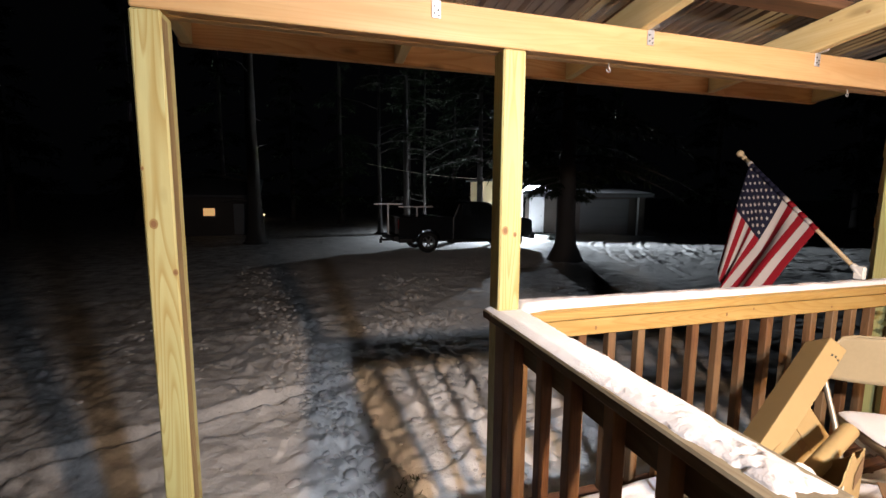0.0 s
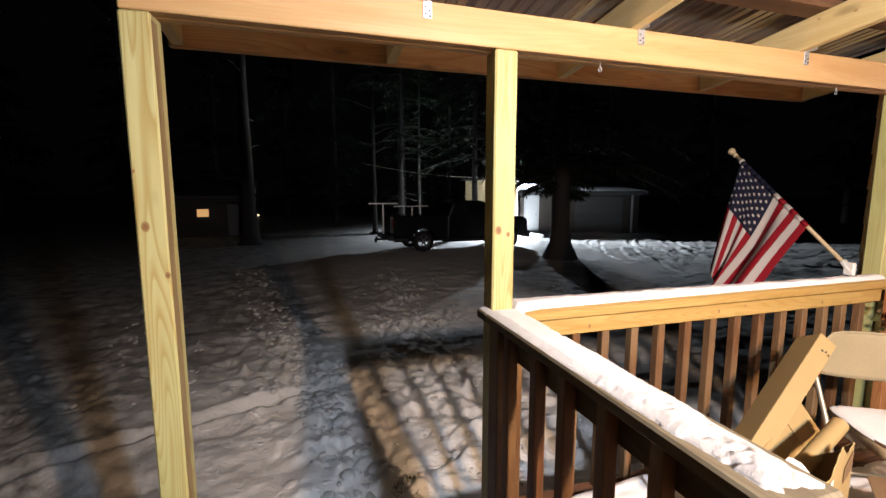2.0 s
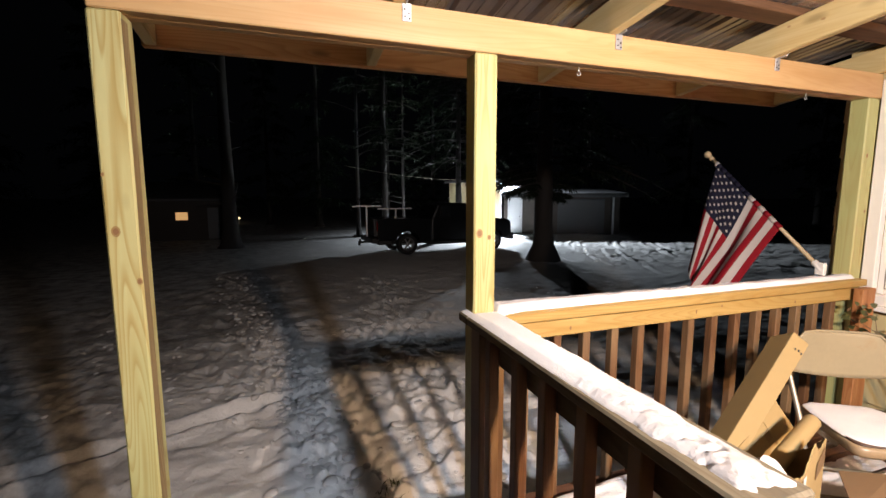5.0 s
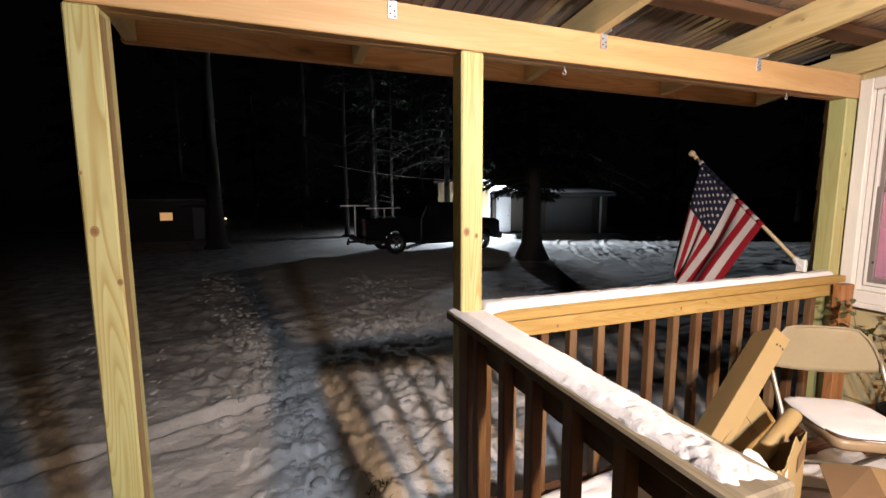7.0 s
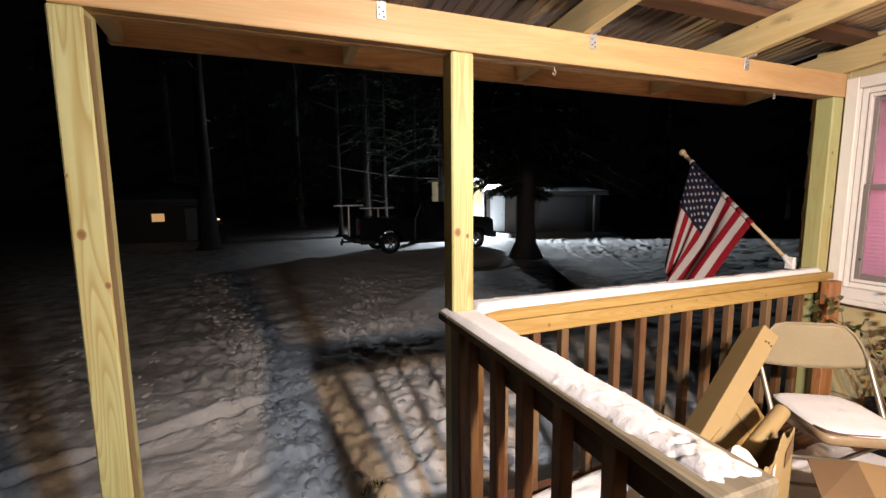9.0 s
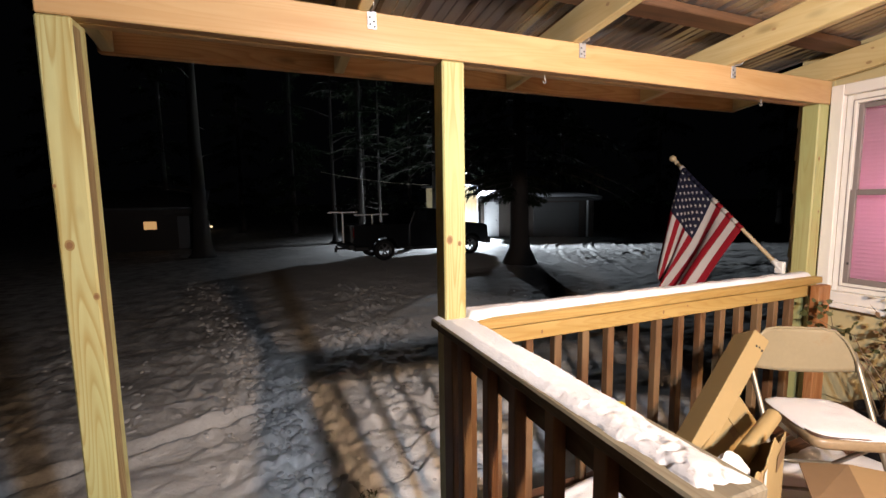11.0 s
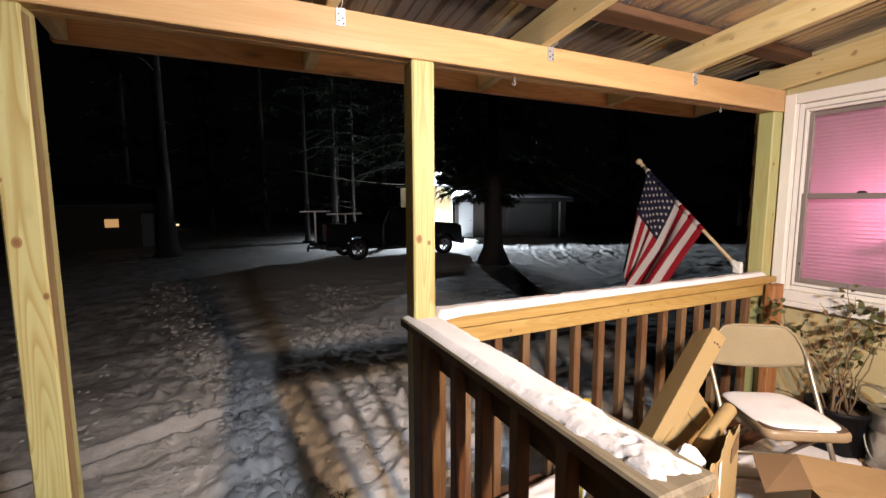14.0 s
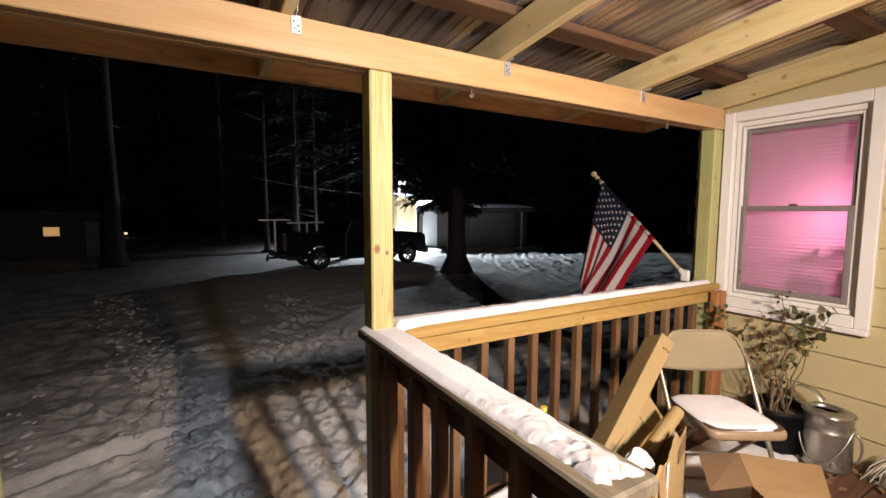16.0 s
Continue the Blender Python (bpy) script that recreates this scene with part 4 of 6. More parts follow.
def worn_snow():
    """Lumpy half-melted snow with ragged edges along the weathered cap."""
    u = np.arange(0.440, 1.688, 0.0045)
    v = np.linspace(0.685, 0.836, 46)
    V, U = np.meshgrid(v, u, indexing="ij")
    near = np.clip((1.05 - U) / 0.5, 0, 1)
    lo = 0.690 + 0.020 * near ** 1.5 + (0.002 + 0.006 * near) * smooth_noise(U, U * 0 + 3, 31, 0.13) + (0.001 + 0.009 * near) * smooth_noise(U, V, 32, 0.025)
    hi = 0.834 - 0.012 * near + 0.010 * smooth_noise(U, U * 0 + 9, 33, 0.06) + 0.006 * smooth_noise(U, U * 0 + 13, 34, 0.02)
    end = 0.452 + 0.04 * smooth_noise(V, V * 0 + 3, 35, 0.05) + 0.02 * smooth_noise(V, V * 0 + 7, 36, 0.015)
    d = np.minimum(np.minimum(V - lo, hi - V), np.minimum((U - end) * 0.8, (np.where(V < 0.712, 1.686, 1.600) - U) * 2))
    rim = np.clip(d / 0.030, 0, 1) ** 0.8
    lumps = 0.010 * smooth_noise(U, V, 37, 0.11) + 0.006 * smooth_noise(U, V, 38, 0.040) + 0.004 * smooth_noise(U, V, 39, 0.014)
    H = rim * (0.017 + 0.001 * near + lumps * (0.20 + 0.62 * near))
    thaw = 0.9 * smooth_noise(U, V, 40, 0.045) + 0.7 * smooth_noise(U, V, 43, 0.018) + 0.55 * np.clip((0.52 - U) / 0.10, 0, 1) - 0.27
    H -= 0.022 * np.clip(thaw, 0, 1) * np.clip((0.92 - U) / 0.35, 0, 1)
    H = np.where(d > 0, np.maximum(H, -0.004), -0.004)
    return grid_mesh("snow_on_rail", V[::-1], U[::-1], CAP_T + H[::-1], SNOWDIRTY)


tagged(worn_snow(), "lumpy half-melted white snow lying on the weathered cap rail", "snow", kind="stuff")


# ---- flag on a slanted pole ----
HOLD, TIP = Vector((3.12, 1.765, 0.955)), Vector((3.085, 2.555, 1.700))
flag = empty("flag", "national flag with red and white stripes hanging from a slanted pole", "flag")
axis = (TIP - HOLD).normalized()
pole = part("flag_pole", tube(bmesh.new(), [HOLD - axis * 0.05, HOLD + axis * 0.5, TIP - axis * 0.05], 0.0125, 10), POLEW, flag)
rot = axis.to_track_quat("Z", "Y").to_matrix().to_4x4()
part("finial", lathe(bmesh.new(), [(0.0, -0.055), (0.016, -0.05), (0.017, -0.03), (0.010, -0.022), (0.021, -0.008), (0.026, 0.008), (0.021, 0.026), (0.0, 0.036)], TIP, 16, rot), POLEW, pole, "turned wooden finial")
brk = bmesh.new()
lathe(brk, [(0.0, -0.045), (0.021, -0.045), (0.021, 0.035), (0.014, 0.037), (0.0, 0.037)], HOLD, 12, rot)
block(brk, 3.102, 3.1325, 1.72, 1.775, 0.90, 0.98, 0.006)
part("pole_bracket", brk, TRIM, pole, "white pole bracket")

# cloth: u runs down the pole from its tip, v runs along the stripes
HO0, HO1 = 0.075, 0.735
FLY = 0.80
NU, NV = 78, 80
FLYDIR = Vector((-0.27, -0.10, -1.0)).normalized()
OUT = axis.cross(FLYDIR).normalized()


def cloth(u, v):
    p = TIP - axis * (0.03 + HO0 + (HO1 - HO0) * u)
    hang = FLY * v
    crease = math.exp(-((u - 0.60 - 0.10 * v) / 0.11) ** 2) * min(1, v * 2.0)
    fold = 0.034 * math.sin(u * 8.0 + v * 1.2 + 0.4) * min(1, v * 2.2) + 0.014 * math.sin(u * 19 + 1.0 - v * 2.0) * min(1, v * 2) - 0.10 * crease
    blow = Vector((-1.0, 0.0, 0.0)) * v * (0.10 + 0.38 * min(u, 0.55) - 0.02 * max(0, u - 0.55))
    swing = axis * (0.19 * u * v ** 1.0 - 0.03 * v * math.sin(u * 7 + 0.4))
    return p + FLYDIR * hang * (1 - 0.10 * u) + OUT * fold + swing + blow


bm = bmesh.new()
grid = [[bm.verts.new(cloth(i / NU, j / NV)) for j in range(NV + 1)] for i in range(NU + 1)]
for i in range(NU):
    for j in range(NV):
        f = bm.faces.new((grid[i][j], grid[i + 1][j], grid[i + 1][j + 1], grid[i][j + 1]))
        f.smooth = True
        stripe = int(i / NU * 13)
        f.material_index = 2 if (stripe < 7 and j < NV * 0.42) else stripe % 2
cl = part("flag_cloth", bm, [RED, WHITE, BLUE], flag)


def star(u, v, side):
    c = cloth(u, v)
    du = (cloth(u + 0.01, v) - c).normalized()
    dv = (cloth(u, v + 0.01) - c).normalized()
    n = du.cross(dv).normalized() * 0.0035 * side
    b2 = bmesh.new()
    ring = [b2.verts.new(c + n + (du * math.cos(a) + dv * math.sin(a)) * r) for a, r in ((math.pi * k / 5, 0.0145 if k % 2 == 0 else 0.006) for k in range(10))]
    b2.faces.new(ring if side > 0 else ring[::-1])
    return b2


for r in range(9):
    for c in range(6 if r % 2 == 0 else 5):
        u = (0.5 + r) / 9 * (7 / 13) * 0.94 + 0.012
        v = 0.42 * ((c + (0.5 if r % 2 == 0 else 1.0)) / 6)
        for s in (-1, 1):
            part("star", star(u, v, s), WHITE, cl)
# hoist sleeve wrapped round the pole in the colours of the edge
for k in range(13):
    a, b = k / 13, (k + 1) / 13
    p0, p1 = (TIP - axis * (0.03 + HO0 + (HO1 - HO0) * q) for q in (a, b))
    part("sleeve_band", tube(bmesh.new(), [p0, p1 + axis * 0.001], 0.0165, 10), BLUE if k < 7 else (RED, WHITE)[k % 2], cl)
part("clip", tube(bmesh.new(), [TIP - axis * 0.095, TIP - axis * 0.118], 0.019, 10), WHITE, pole)


# ---- snow patches and leaves on the deck ----
def snow_patch(cx, cy, rx, ry, h, seed, label):
    n = 40
    s = np.linspace(-1.15, 1.15, n)
    U, V = np.meshgrid(s, s)
    r = np.sqrt(U ** 2 + V ** 2) + 0.45 * smooth_noise(U, V, seed, 0.45) + 0.2 * smooth_noise(U, V, seed + 1, 0.17)
    Zp = h * np.clip(1 - r ** 2, -0.2, 1) ** 1.0 + 0.012 * smooth_noise(U, V, seed + 2, 0.15)
    Zp = np.where(r < 1, np.maximum(Zp, 0.002), -0.01)
    return tagged(grid_mesh("snow_patch", cx + U * rx, cy + V * ry, Zp, SNOW), label, "snow", kind="stuff")


snow_patch(1.45, 1.43, 0.62, 0.17, 0.10, 41, "drifted snow on the deck along the railing")
snow_patch(2.62, 1.12, 0.42, 0.22, 0.045, 44, "thin snow on the deck under the chair")
snow_patch(2.25, 0.95, 0.30, 0.25, 0.05, 47, "thin snow on the deck beside the boxes")
snow_patch(1.10, 1.05, 0.24, 0.40, 0.05, 50, "drifted snow on the deck behind the railing")

rl = random.Random(11)
bm = bmesh.new()
for k in range(70):
    c = Vector((rl.uniform(2.5, 3.2), rl.uniform(0.35, 1.25), rl.uniform(0.004, 0.02)))
    a, s = rl.uniform(0, 6.28), rl.uniform(0.015, 0.038)
    d, w = Vector((math.cos(a), math.sin(a), rl.uniform(-0.2, 0.3))) * s, Vector((-math.sin(a), math.cos(a), rl.uniform(-0.2, 0.3))) * s * 0.55
    quad(bm, c - d, c + w, c + d, c - w)
tagged(part("fallen_leaves", bm, DEADLEAF), "dry brown leaves scattered on the deck by the wall", "leaves", kind="stuff")

# ---- folding chair ----
CH = Vector((2.365, 1.130, 0.0))
FWD, RGT = Vector((-0.53, -0.848, 0)), Vector((0.848, -0.53, 0))


def chair_at(r, f, z):
    return CH + RGT * r + FWD * f + Vector((0, 0, z))


chair = empty("folding_chair", "worn tan metal folding chair standing open on the deck", "chair")
bm = bmesh.new()
NR, NZ = 24, 10
shells = []
for depth in (0.0, -0.006):
    rows = []
    for j in range(NZ + 1):
        w = j / NZ
        row = []
        for i in range(NR + 1):
            u = -1 + 2 * i / NR
            half = 0.240 - 0.022 * w
            zt = 0.570 + 0.187 * w - 0.027 * (1 - u * u) * (1 - w)
            zt -= 0.115 * (max(0, abs(u) - 0.5) / 0.5) ** 2.6 * w ** 2
            row.append(bm.verts.new(chair_at(u * half, -0.095 - 0.028 * w - 0.030 * (1 - u * u) + depth, zt)))
        rows.append(row)
    shells.append(rows)
for rows, flip in zip(shells, (False, True)):
    for a, b in zip(rows, rows[1:]):
        for i in range(NR):
            q4 = (a[i], a[i + 1], b[i + 1], b[i])
            f = bm.faces.new(q4[::-1] if flip else q4)
            f.smooth = True
fr, bk = shells
for i in range(NR):
    bm.faces.new((fr[0][i + 1], fr[0][i], bk[0][i], bk[0][i + 1]))
    bm.faces.new((fr[NZ][i], fr[NZ][i + 1], bk[NZ][i + 1], bk[NZ][i]))
for j in range(NZ):
    bm.faces.new((fr[j][0], fr[j + 1][0], bk[j + 1][0], bk[j][0]))
    bm.faces.new((fr[j + 1][NR], fr[j][NR], bk[j][NR], bk[j + 1][NR]))
part("backrest", bm, TAN, chair)
bm = bmesh.new()
loop = []
for (r0, f0), n in (((-0.205, -0.050), 1), ((0.130, -0.050), 1), ((0.162, 0.322), 1), ((-0.188, 0.328), 1)):
    loop.append((r0, f0))
outline = []
corner = 0.05
for k in range(4):
    p, q, s = (Vector((*loop[(k + d) % 4], 0)) for d in (-1, 0, 1))
    a, b = q + (p - q).normalized() * corner, q + (s - q).normalized() * corner
    for m in range(5):
        w = m / 4
        outline.append(a * (1 - w) ** 2 + q * 2 * w * (1 - w) + b * w * w)


def seat_ring(scale, z):
    c = Vector((-0.025, 0.137, 0))
    return [bm.verts.new(chair_at(*((c + (p - c) * scale).xy), z)) for p in outline]


rings = [seat_ring(0.97, 0.392), seat_ring(1.0, 0.400), seat_ring(1.0, 0.424), seat_ring(0.965, 0.434), seat_ring(0.86, 0.432), seat_ring(0.3, 0.428)]
for a, b in zip(rings, rings[1:]):
    for k in range(len(a)):
        f = bm.faces.new((a[k], a[(k + 1) % len(a)], b[(k + 1) % len(a)], b[k]))
        f.smooth = True
bm.faces.new(rings[-1])
bm.faces.new(rings[0][::-1])
part("seat", bm, SEATTAN, chair)
for s in (-1, 1):
    part("long_leg", tube(bmesh.new(), [chair_at(s * 0.222, -0.118, 0.655), chair_at(s * 0.233, -0.090, 0.58), chair_at(s * 0.224, 0.02, 0.40), chair_at(s * 0.230, 0.235, 0.0)], 0.0115, 10), TUBE, chair)
    part("rear_leg", tube(bmesh.new(), [chair_at(s * 0.175, 0.21, 0.395), chair_at(s * 0.180, 0.02, 0.22), chair_at(s * 0.185, -0.21, 0.0)], 0.0105, 10), TUBE, chair)
    part("hinge_plate", sheet(bmesh.new(), [chair_at(s * 0.165 - 0.02, 0.06, 0.36), chair_at(s * 0.165 - 0.02, 0.22, 0.375), chair_at(s * 0.165 - 0.02, 0.22, 0.40), chair_at(s * 0.165 - 0.02, -0.02, 0.41)], 0.003), TAN, chair)
part("front_crossbar", tube(bmesh.new(), [chair_at(-0.209, 0.17, 0.12), chair_at(0.209, 0.17, 0.12)], 0.008, 8), TUBE, chair)
part("rear_crossbar", tube(bmesh.new(), [chair_at(-0.183, -0.13, 0.08), chair_at(0.183, -0.13, 0.08)], 0.008, 8), TUBE, chair)
rim_half = [(0.0, 0.757), (0.10, 0.757), (0.150, 0.749), (0.185, 0.713), (0.205, 0.676), (0.217, 0.642), (0.227, 0.605)]
rim_line = [(-r, z) for r, z in rim_half[:0:-1]] + rim_half
part("back_rim", tube(bmesh.new(), [chair_at(r, -0.095 - 0.028 * (z - 0.57) / 0.187 - 0.030 * (1 - (r / 0.225) ** 2), z) for r, z in rim_line], 0.006, 8), TAN, chair)

bm = bmesh.new()
rings = [seat_ring(0.94, 0.4335), seat_ring(0.96, 0.438), seat_ring(0.94, 0.442), seat_ring(0.4, 0.442)]
for a, b in zip(rings, rings[1:]):
    for k in range(len(a)):
        f = bm.faces.new((a[k], a[(k + 1) % len(a)], b[(k + 1) % len(a)], b[k]))
        f.smooth = True
bm.faces.new(rings[-1])
part("seat_pad", bm, PAD, chair, "dark brown seat pad")

# snow cushion on the seat
n = 30
s = np.linspace(-1, 1, n)
U, V = np.meshgrid(s, s)
edge = np.maximum(np.abs(U), np.abs(V))
sq = (np.abs(U) ** 5 + np.abs(V) ** 5) ** 0.2
f_ = np.where(edge > 0, edge / np.maximum(sq, 1e-6), 1)
RR = 0.166 * U * f_ - 0.032 + 0.014 * V
FF = 0.134 + 0.186 * V * f_
ZZ = 0.440 + 0.016 * np.clip(1 - np.maximum(np.abs(U), np.abs(V)) ** 6, 0, 1) ** 0.5 + 0.004 * smooth_noise(RR, FF, 61, 0.05) - 0.003
tagged(grid_mesh("snow_on_seat", CH.x + RGT.x * RR + FWD.x * FF, CH.y + RGT.y * RR + FWD.y * FF, ZZ, SNOW), "smooth cushion of white snow lying on the chair seat", "snow", kind="stuff")


# ---- cardboard ----
def box_frame(origin, along, side):
    """Local axes of a tilted box: along, across and out."""
    a = Vector(along).normalized()
    s = Vector(side)
    s = (s - a * s.dot(a)).normalized()
    n = a.cross(s)
    return Matrix.Translation(origin) @ Matrix((a, s, n)).transposed().to_4x4()


tall = empty("cardboard_box", "long closed pale cardboard box leaning against the railing", "box", "cardboard boxes")
M = box_frame((1.610, 1.170, 0.388), (0.526, 0.100, 0.397), (0.177, 0.873, -0.454))
part("box_body", box_bm(-0.52, 0.667, 0.0, 0.128, -0.080, 0.0, 0.002, M), CARDPALE, tall)
part("end_flap", box_bm(0.6675, 0.6700, 0.004, 0.124, -0.077, -0.003, 0.0005, M), CARD, tall)
for k in range(3):
    part("print_mark", box_bm(0.594 + (k % 2) * 0.005, 0.604 + (k % 2) * 0.005, -0.0012, -0.0002, -0.074 + k * 0.015, -0.067 + k * 0.015, 0, M), STEEL, tall)

cart = empty("cardboard_box", "flat brown carton standing tipped among the boxes", "box", "cardboard boxes")
M = box_frame((1.940, 1.200, 0.529), (-0.304, -0.060, -0.159), (0.106, -0.030, -0.095))
part("box_body", box_bm(0.0, 0.50, 0.0, 0.145, -0.035, 0.0, 0.002, M), CARDPALE, cart)
part("flap", box_bm(0.002, 0.125, 0.002, 0.143, 0.0006, 0.004, 0.0005, M), CARDPALE, cart)
part("tape", box_bm(0.126, 0.16, 0.05, 0.09, 0.0004, 0.0015, 0, M), CARD, cart)

roll = part("cardboard_tube", bmesh.new(), CARDPALE)
bm = bmesh.new()
r0, r1 = Vector((1.600, 0.968, 0.444)), Vector((1.918, 1.044, 0.515))
tube(bm, [r0, r1], 0.0290, 20, False)
tube(bm, [r1, r0], 0.0240, 20, False)
bm.to_mesh(roll.data)
tagged(roll, "brown rolled cardboard tube lying on the boxes", "cardboard tube")

bag = bmesh.new()
bmesh.ops.create_icosphere(bag, subdivisions=5, radius=1.0)
for v in bag.verts:
    p = v.co.copy()
    crumple = 0.16 * abs(noise.noise(p * 1.5)) + 0.07 * abs(noise.noise(p * 3.1 + Vector((3, 1, 0)))) + 0.02 * abs(noise.noise(p * 8.0))
    q = p * (1.05 - crumple)
    pinch = 1.0 - 0.45 * max(0.0, q.z) ** 1.5
    v.co = Vector((1.405, 0.868, 0.518)) + Vector((q.x * 0.072 * pinch - 0.014 * q.z, q.y * 0.040 * pinch, q.z * 0.068))
for f in bag.faces:
    f.smooth = True
tagged(part("paper_bag", bag, PAPER), "crumpled white paper bag among the boxes", "bag")

torn = empty("cardboard_box", "torn open brown cardboard box with ragged edges", "box", "cardboard boxes")


def torn_wall(p, q, z_lo, heights, seed, fine=5):
    """An upright cardboard wall with a ragged top."""
    rt = random.Random(seed)
    p, q = Vector(p), Vector(q)
    nrm = Vector((q.y - p.y, p.x - q.x)).normalized() * 0.004
    bm = bmesh.new()
    cols = []
    steps = (len(heights) - 1) * fine
    for k in range(steps + 1):
        u = k / steps
        c = p.lerp(q, u)
        i = min(len(heights) - 2, k // fine)
        z = heights[i] + (heights[i + 1] - heights[i]) * (k / fine - i) + rt.uniform(-0.005, 0.005)
        cols.append([bm.verts.new((c.x, c.y, z_lo)), bm.verts.new((c.x, c.y, z)), bm.verts.new((c.x + nrm.x, c.y + nrm.y, z)), bm.verts.new((c.x + nrm.x, c.y + nrm.y, z_lo))])
    for a, b in zip(cols, cols[1:]):
        for k in range(4):
            bm.faces.new((a[k], b[k], b[(k + 1) % 4], a[(k + 1) % 4]))
    bm.faces.new(cols[0])
    bm.faces.new(cols[-1][::-1])
    bmesh.ops.recalc_face_normals(bm, faces=bm.faces)
    return bm


# near corner, far corner and the two behind them
TN, TR = Vector((1.322, 0.752)), Vector((1.730, 0.897))
TS = Vector((-0.335, 0.942)) * 0.155
part("box_wall", torn_wall(TN, TR, 0.003, [0.550, 0.580, 0.552, 0.545, 0.580, 0.606, 0.560, 0.552, 0.558], 1), CARDPALE, torn)
part("box_wall", torn_wall(TR, TR + TS, 0.003, [0.556, 0.47, 0.40], 2), CARD, torn)
part("box_wall", torn_wall(TR + TS, TN + TS, 0.003, [0.42, 0.40, 0.41, 0.38, 0.40], 3), CARDSHADE, torn)
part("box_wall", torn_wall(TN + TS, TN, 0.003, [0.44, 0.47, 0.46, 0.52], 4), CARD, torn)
part("box_floor", sheet(bmesh.new(), [(*(TN + TS * 0.03), 0.008), (*(TR + TS * 0.03), 0.008), (*(TR + TS * 0.97), 0.008), (*(TN + TS * 0.97), 0.008)], 0.004), CARDSHADE, torn)
along = (TR - TN).normalized()
outw = Vector((along.y, -along.x))


def on_wall(u, z, off):
    p = TN + along * u + outw * off
    return (p.x, p.y, z)


part("label_sheet", sheet(bmesh.new(), [on_wall(0.118, 0.25, 0.007), on_wall(0.150, 0.25, 0.007), on_wall(0.158, 0.545, 0.007), on_wall(0.128, 0.545, 0.007)], 0.001), PAPER, torn, "white paper strip")
part("flap", sheet(bmesh.new(), [on_wall(0.03, 0.545, 0.006), on_wall(0.10, 0.560, 0.006), on_wall(0.085, 0.47, 0.020), on_wall(0.04, 0.43, 0.018)], 0.004), CARD, torn)
# torn holes are flat sheets, the shade inside them given by dark colour
part("tear", sheet(bmesh.new(), [on_wall(0.065, 0.50, 0.0062), on_wall(0.105, 0.535, 0.0062), on_wall(0.11, 0.46, 0.0062), on_wall(0.07, 0.42, 0.0062)], 0.0012), CARDSHADE, torn, "torn hole, its shaded inside drawn as a dark patch")

part("tear", sheet(bmesh.new(), [on_wall(0.300, 0.470, 0.0062), on_wall(0.415, 0.480, 0.0062), on_wall(0.412, 0.545, 0.0062), on_wall(0.305, 0.520, 0.0062)], 0.0012), CARDSHADE, torn, "torn hole, its shaded inside drawn as a dark patch")

openb = empty("cardboard_box", "large open brown cardboard box with spread flaps", "box", "cardboard boxes")
BZ = 0.31
LA, LB, LC, LD, LE = (Vector(p) for p in ((1.988, 0.979, 0.330), (2.145, 0.892, 0.332), (1.985, 0.762, 0.315), (1.762, 0.809, 0.335), (2.370, 0.677, 0.318)))
LF = Vector((2.150, 0.571, 0.31))
BACK = Vector((-0.20, -0.30, 0))
K = [LC, LF, LF + BACK, LC + BACK]
for p in K:
    p.z = BZ
down = Vector((0, 0, -BZ + 0.004))
for k in range(4):
    a, b = K[k], K[(k + 1) % 4]
    part("box_wall", sheet(bmesh.new(), [a, b, b + down, a + down], 0.004), (CARD, CARDSHADE, CARD, CARDSHADE)[k], openb)
part("box_floor", sheet(bmesh.new(), [p + down + Vector((0, 0, 0.003)) for p in K], 0.003), CARDSHADE, openb)
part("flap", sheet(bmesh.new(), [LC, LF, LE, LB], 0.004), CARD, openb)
# tilted flap, its shade painted with the darker cardboard
part("flap", sheet(bmesh.new(), [LD, LC, LB, LA], 0.004), CARDSHADE, openb)
part("flap", sheet(bmesh.new(), [LF, LF + BACK, LF + BACK + Vector((0.20, -0.10, -0.10)), LF + Vector((0.22, -0.02, -0.10))], 0.004), CARDPALE, openb)
part("flap", sheet(bmesh.new(), [K[2], K[3], K[3] + Vector((-0.08, -0.14, 0.04)), K[2] + Vector((-0.08, -0.14, 0.04))], 0.004), CARD, openb)

tag = empty("garden_stake", "short yellow plastic stake standing behind the railing", "stake")
part("shaft", tube(bmesh.new(), [(1.39, 1.34, 0.01), (1.395, 1.33, 0.50)], 0.008, 8), YELLOW, tag)
part("cap", tube(bmesh.new(), [(1.395, 1.33, 0.50), (1.397, 1.326, 0.545)], 0.014, 10), YELLOW, tag)

# ---- potted plant ----
plant = empty("potted_plant", "straggly half-dead ivy in a black plastic pot by the wall", "plant")
PC = Vector((3.035, 1.115, 0.0))
pot = part("flower_pot", lathe(bmesh.new(), [(0.0, 0.003), (0.105, 0.003), (0.112, 0.02), (0.135, 0.235), (0.148, 0.238), (0.150, 0.268), (0.140, 0.270), (0.134, 0.250), (0.128, 0.225), (0.0, 0.222)], PC, 30), POTPLASTIC, plant)
part("soil", lathe(bmesh.new(), [(0.0, 0.236), (0.07, 0.232), (0.127, 0.227), (0.127, 0.2255), (0.0, 0.2255)], PC, 24), SOIL, pot)
part("pot_label", box_bm(PC.x - 0.155, PC.x - 0.150, PC.y - 0.05, PC.y + 0.01, 0.10, 0.15, 0.001), CARDPALE, pot)


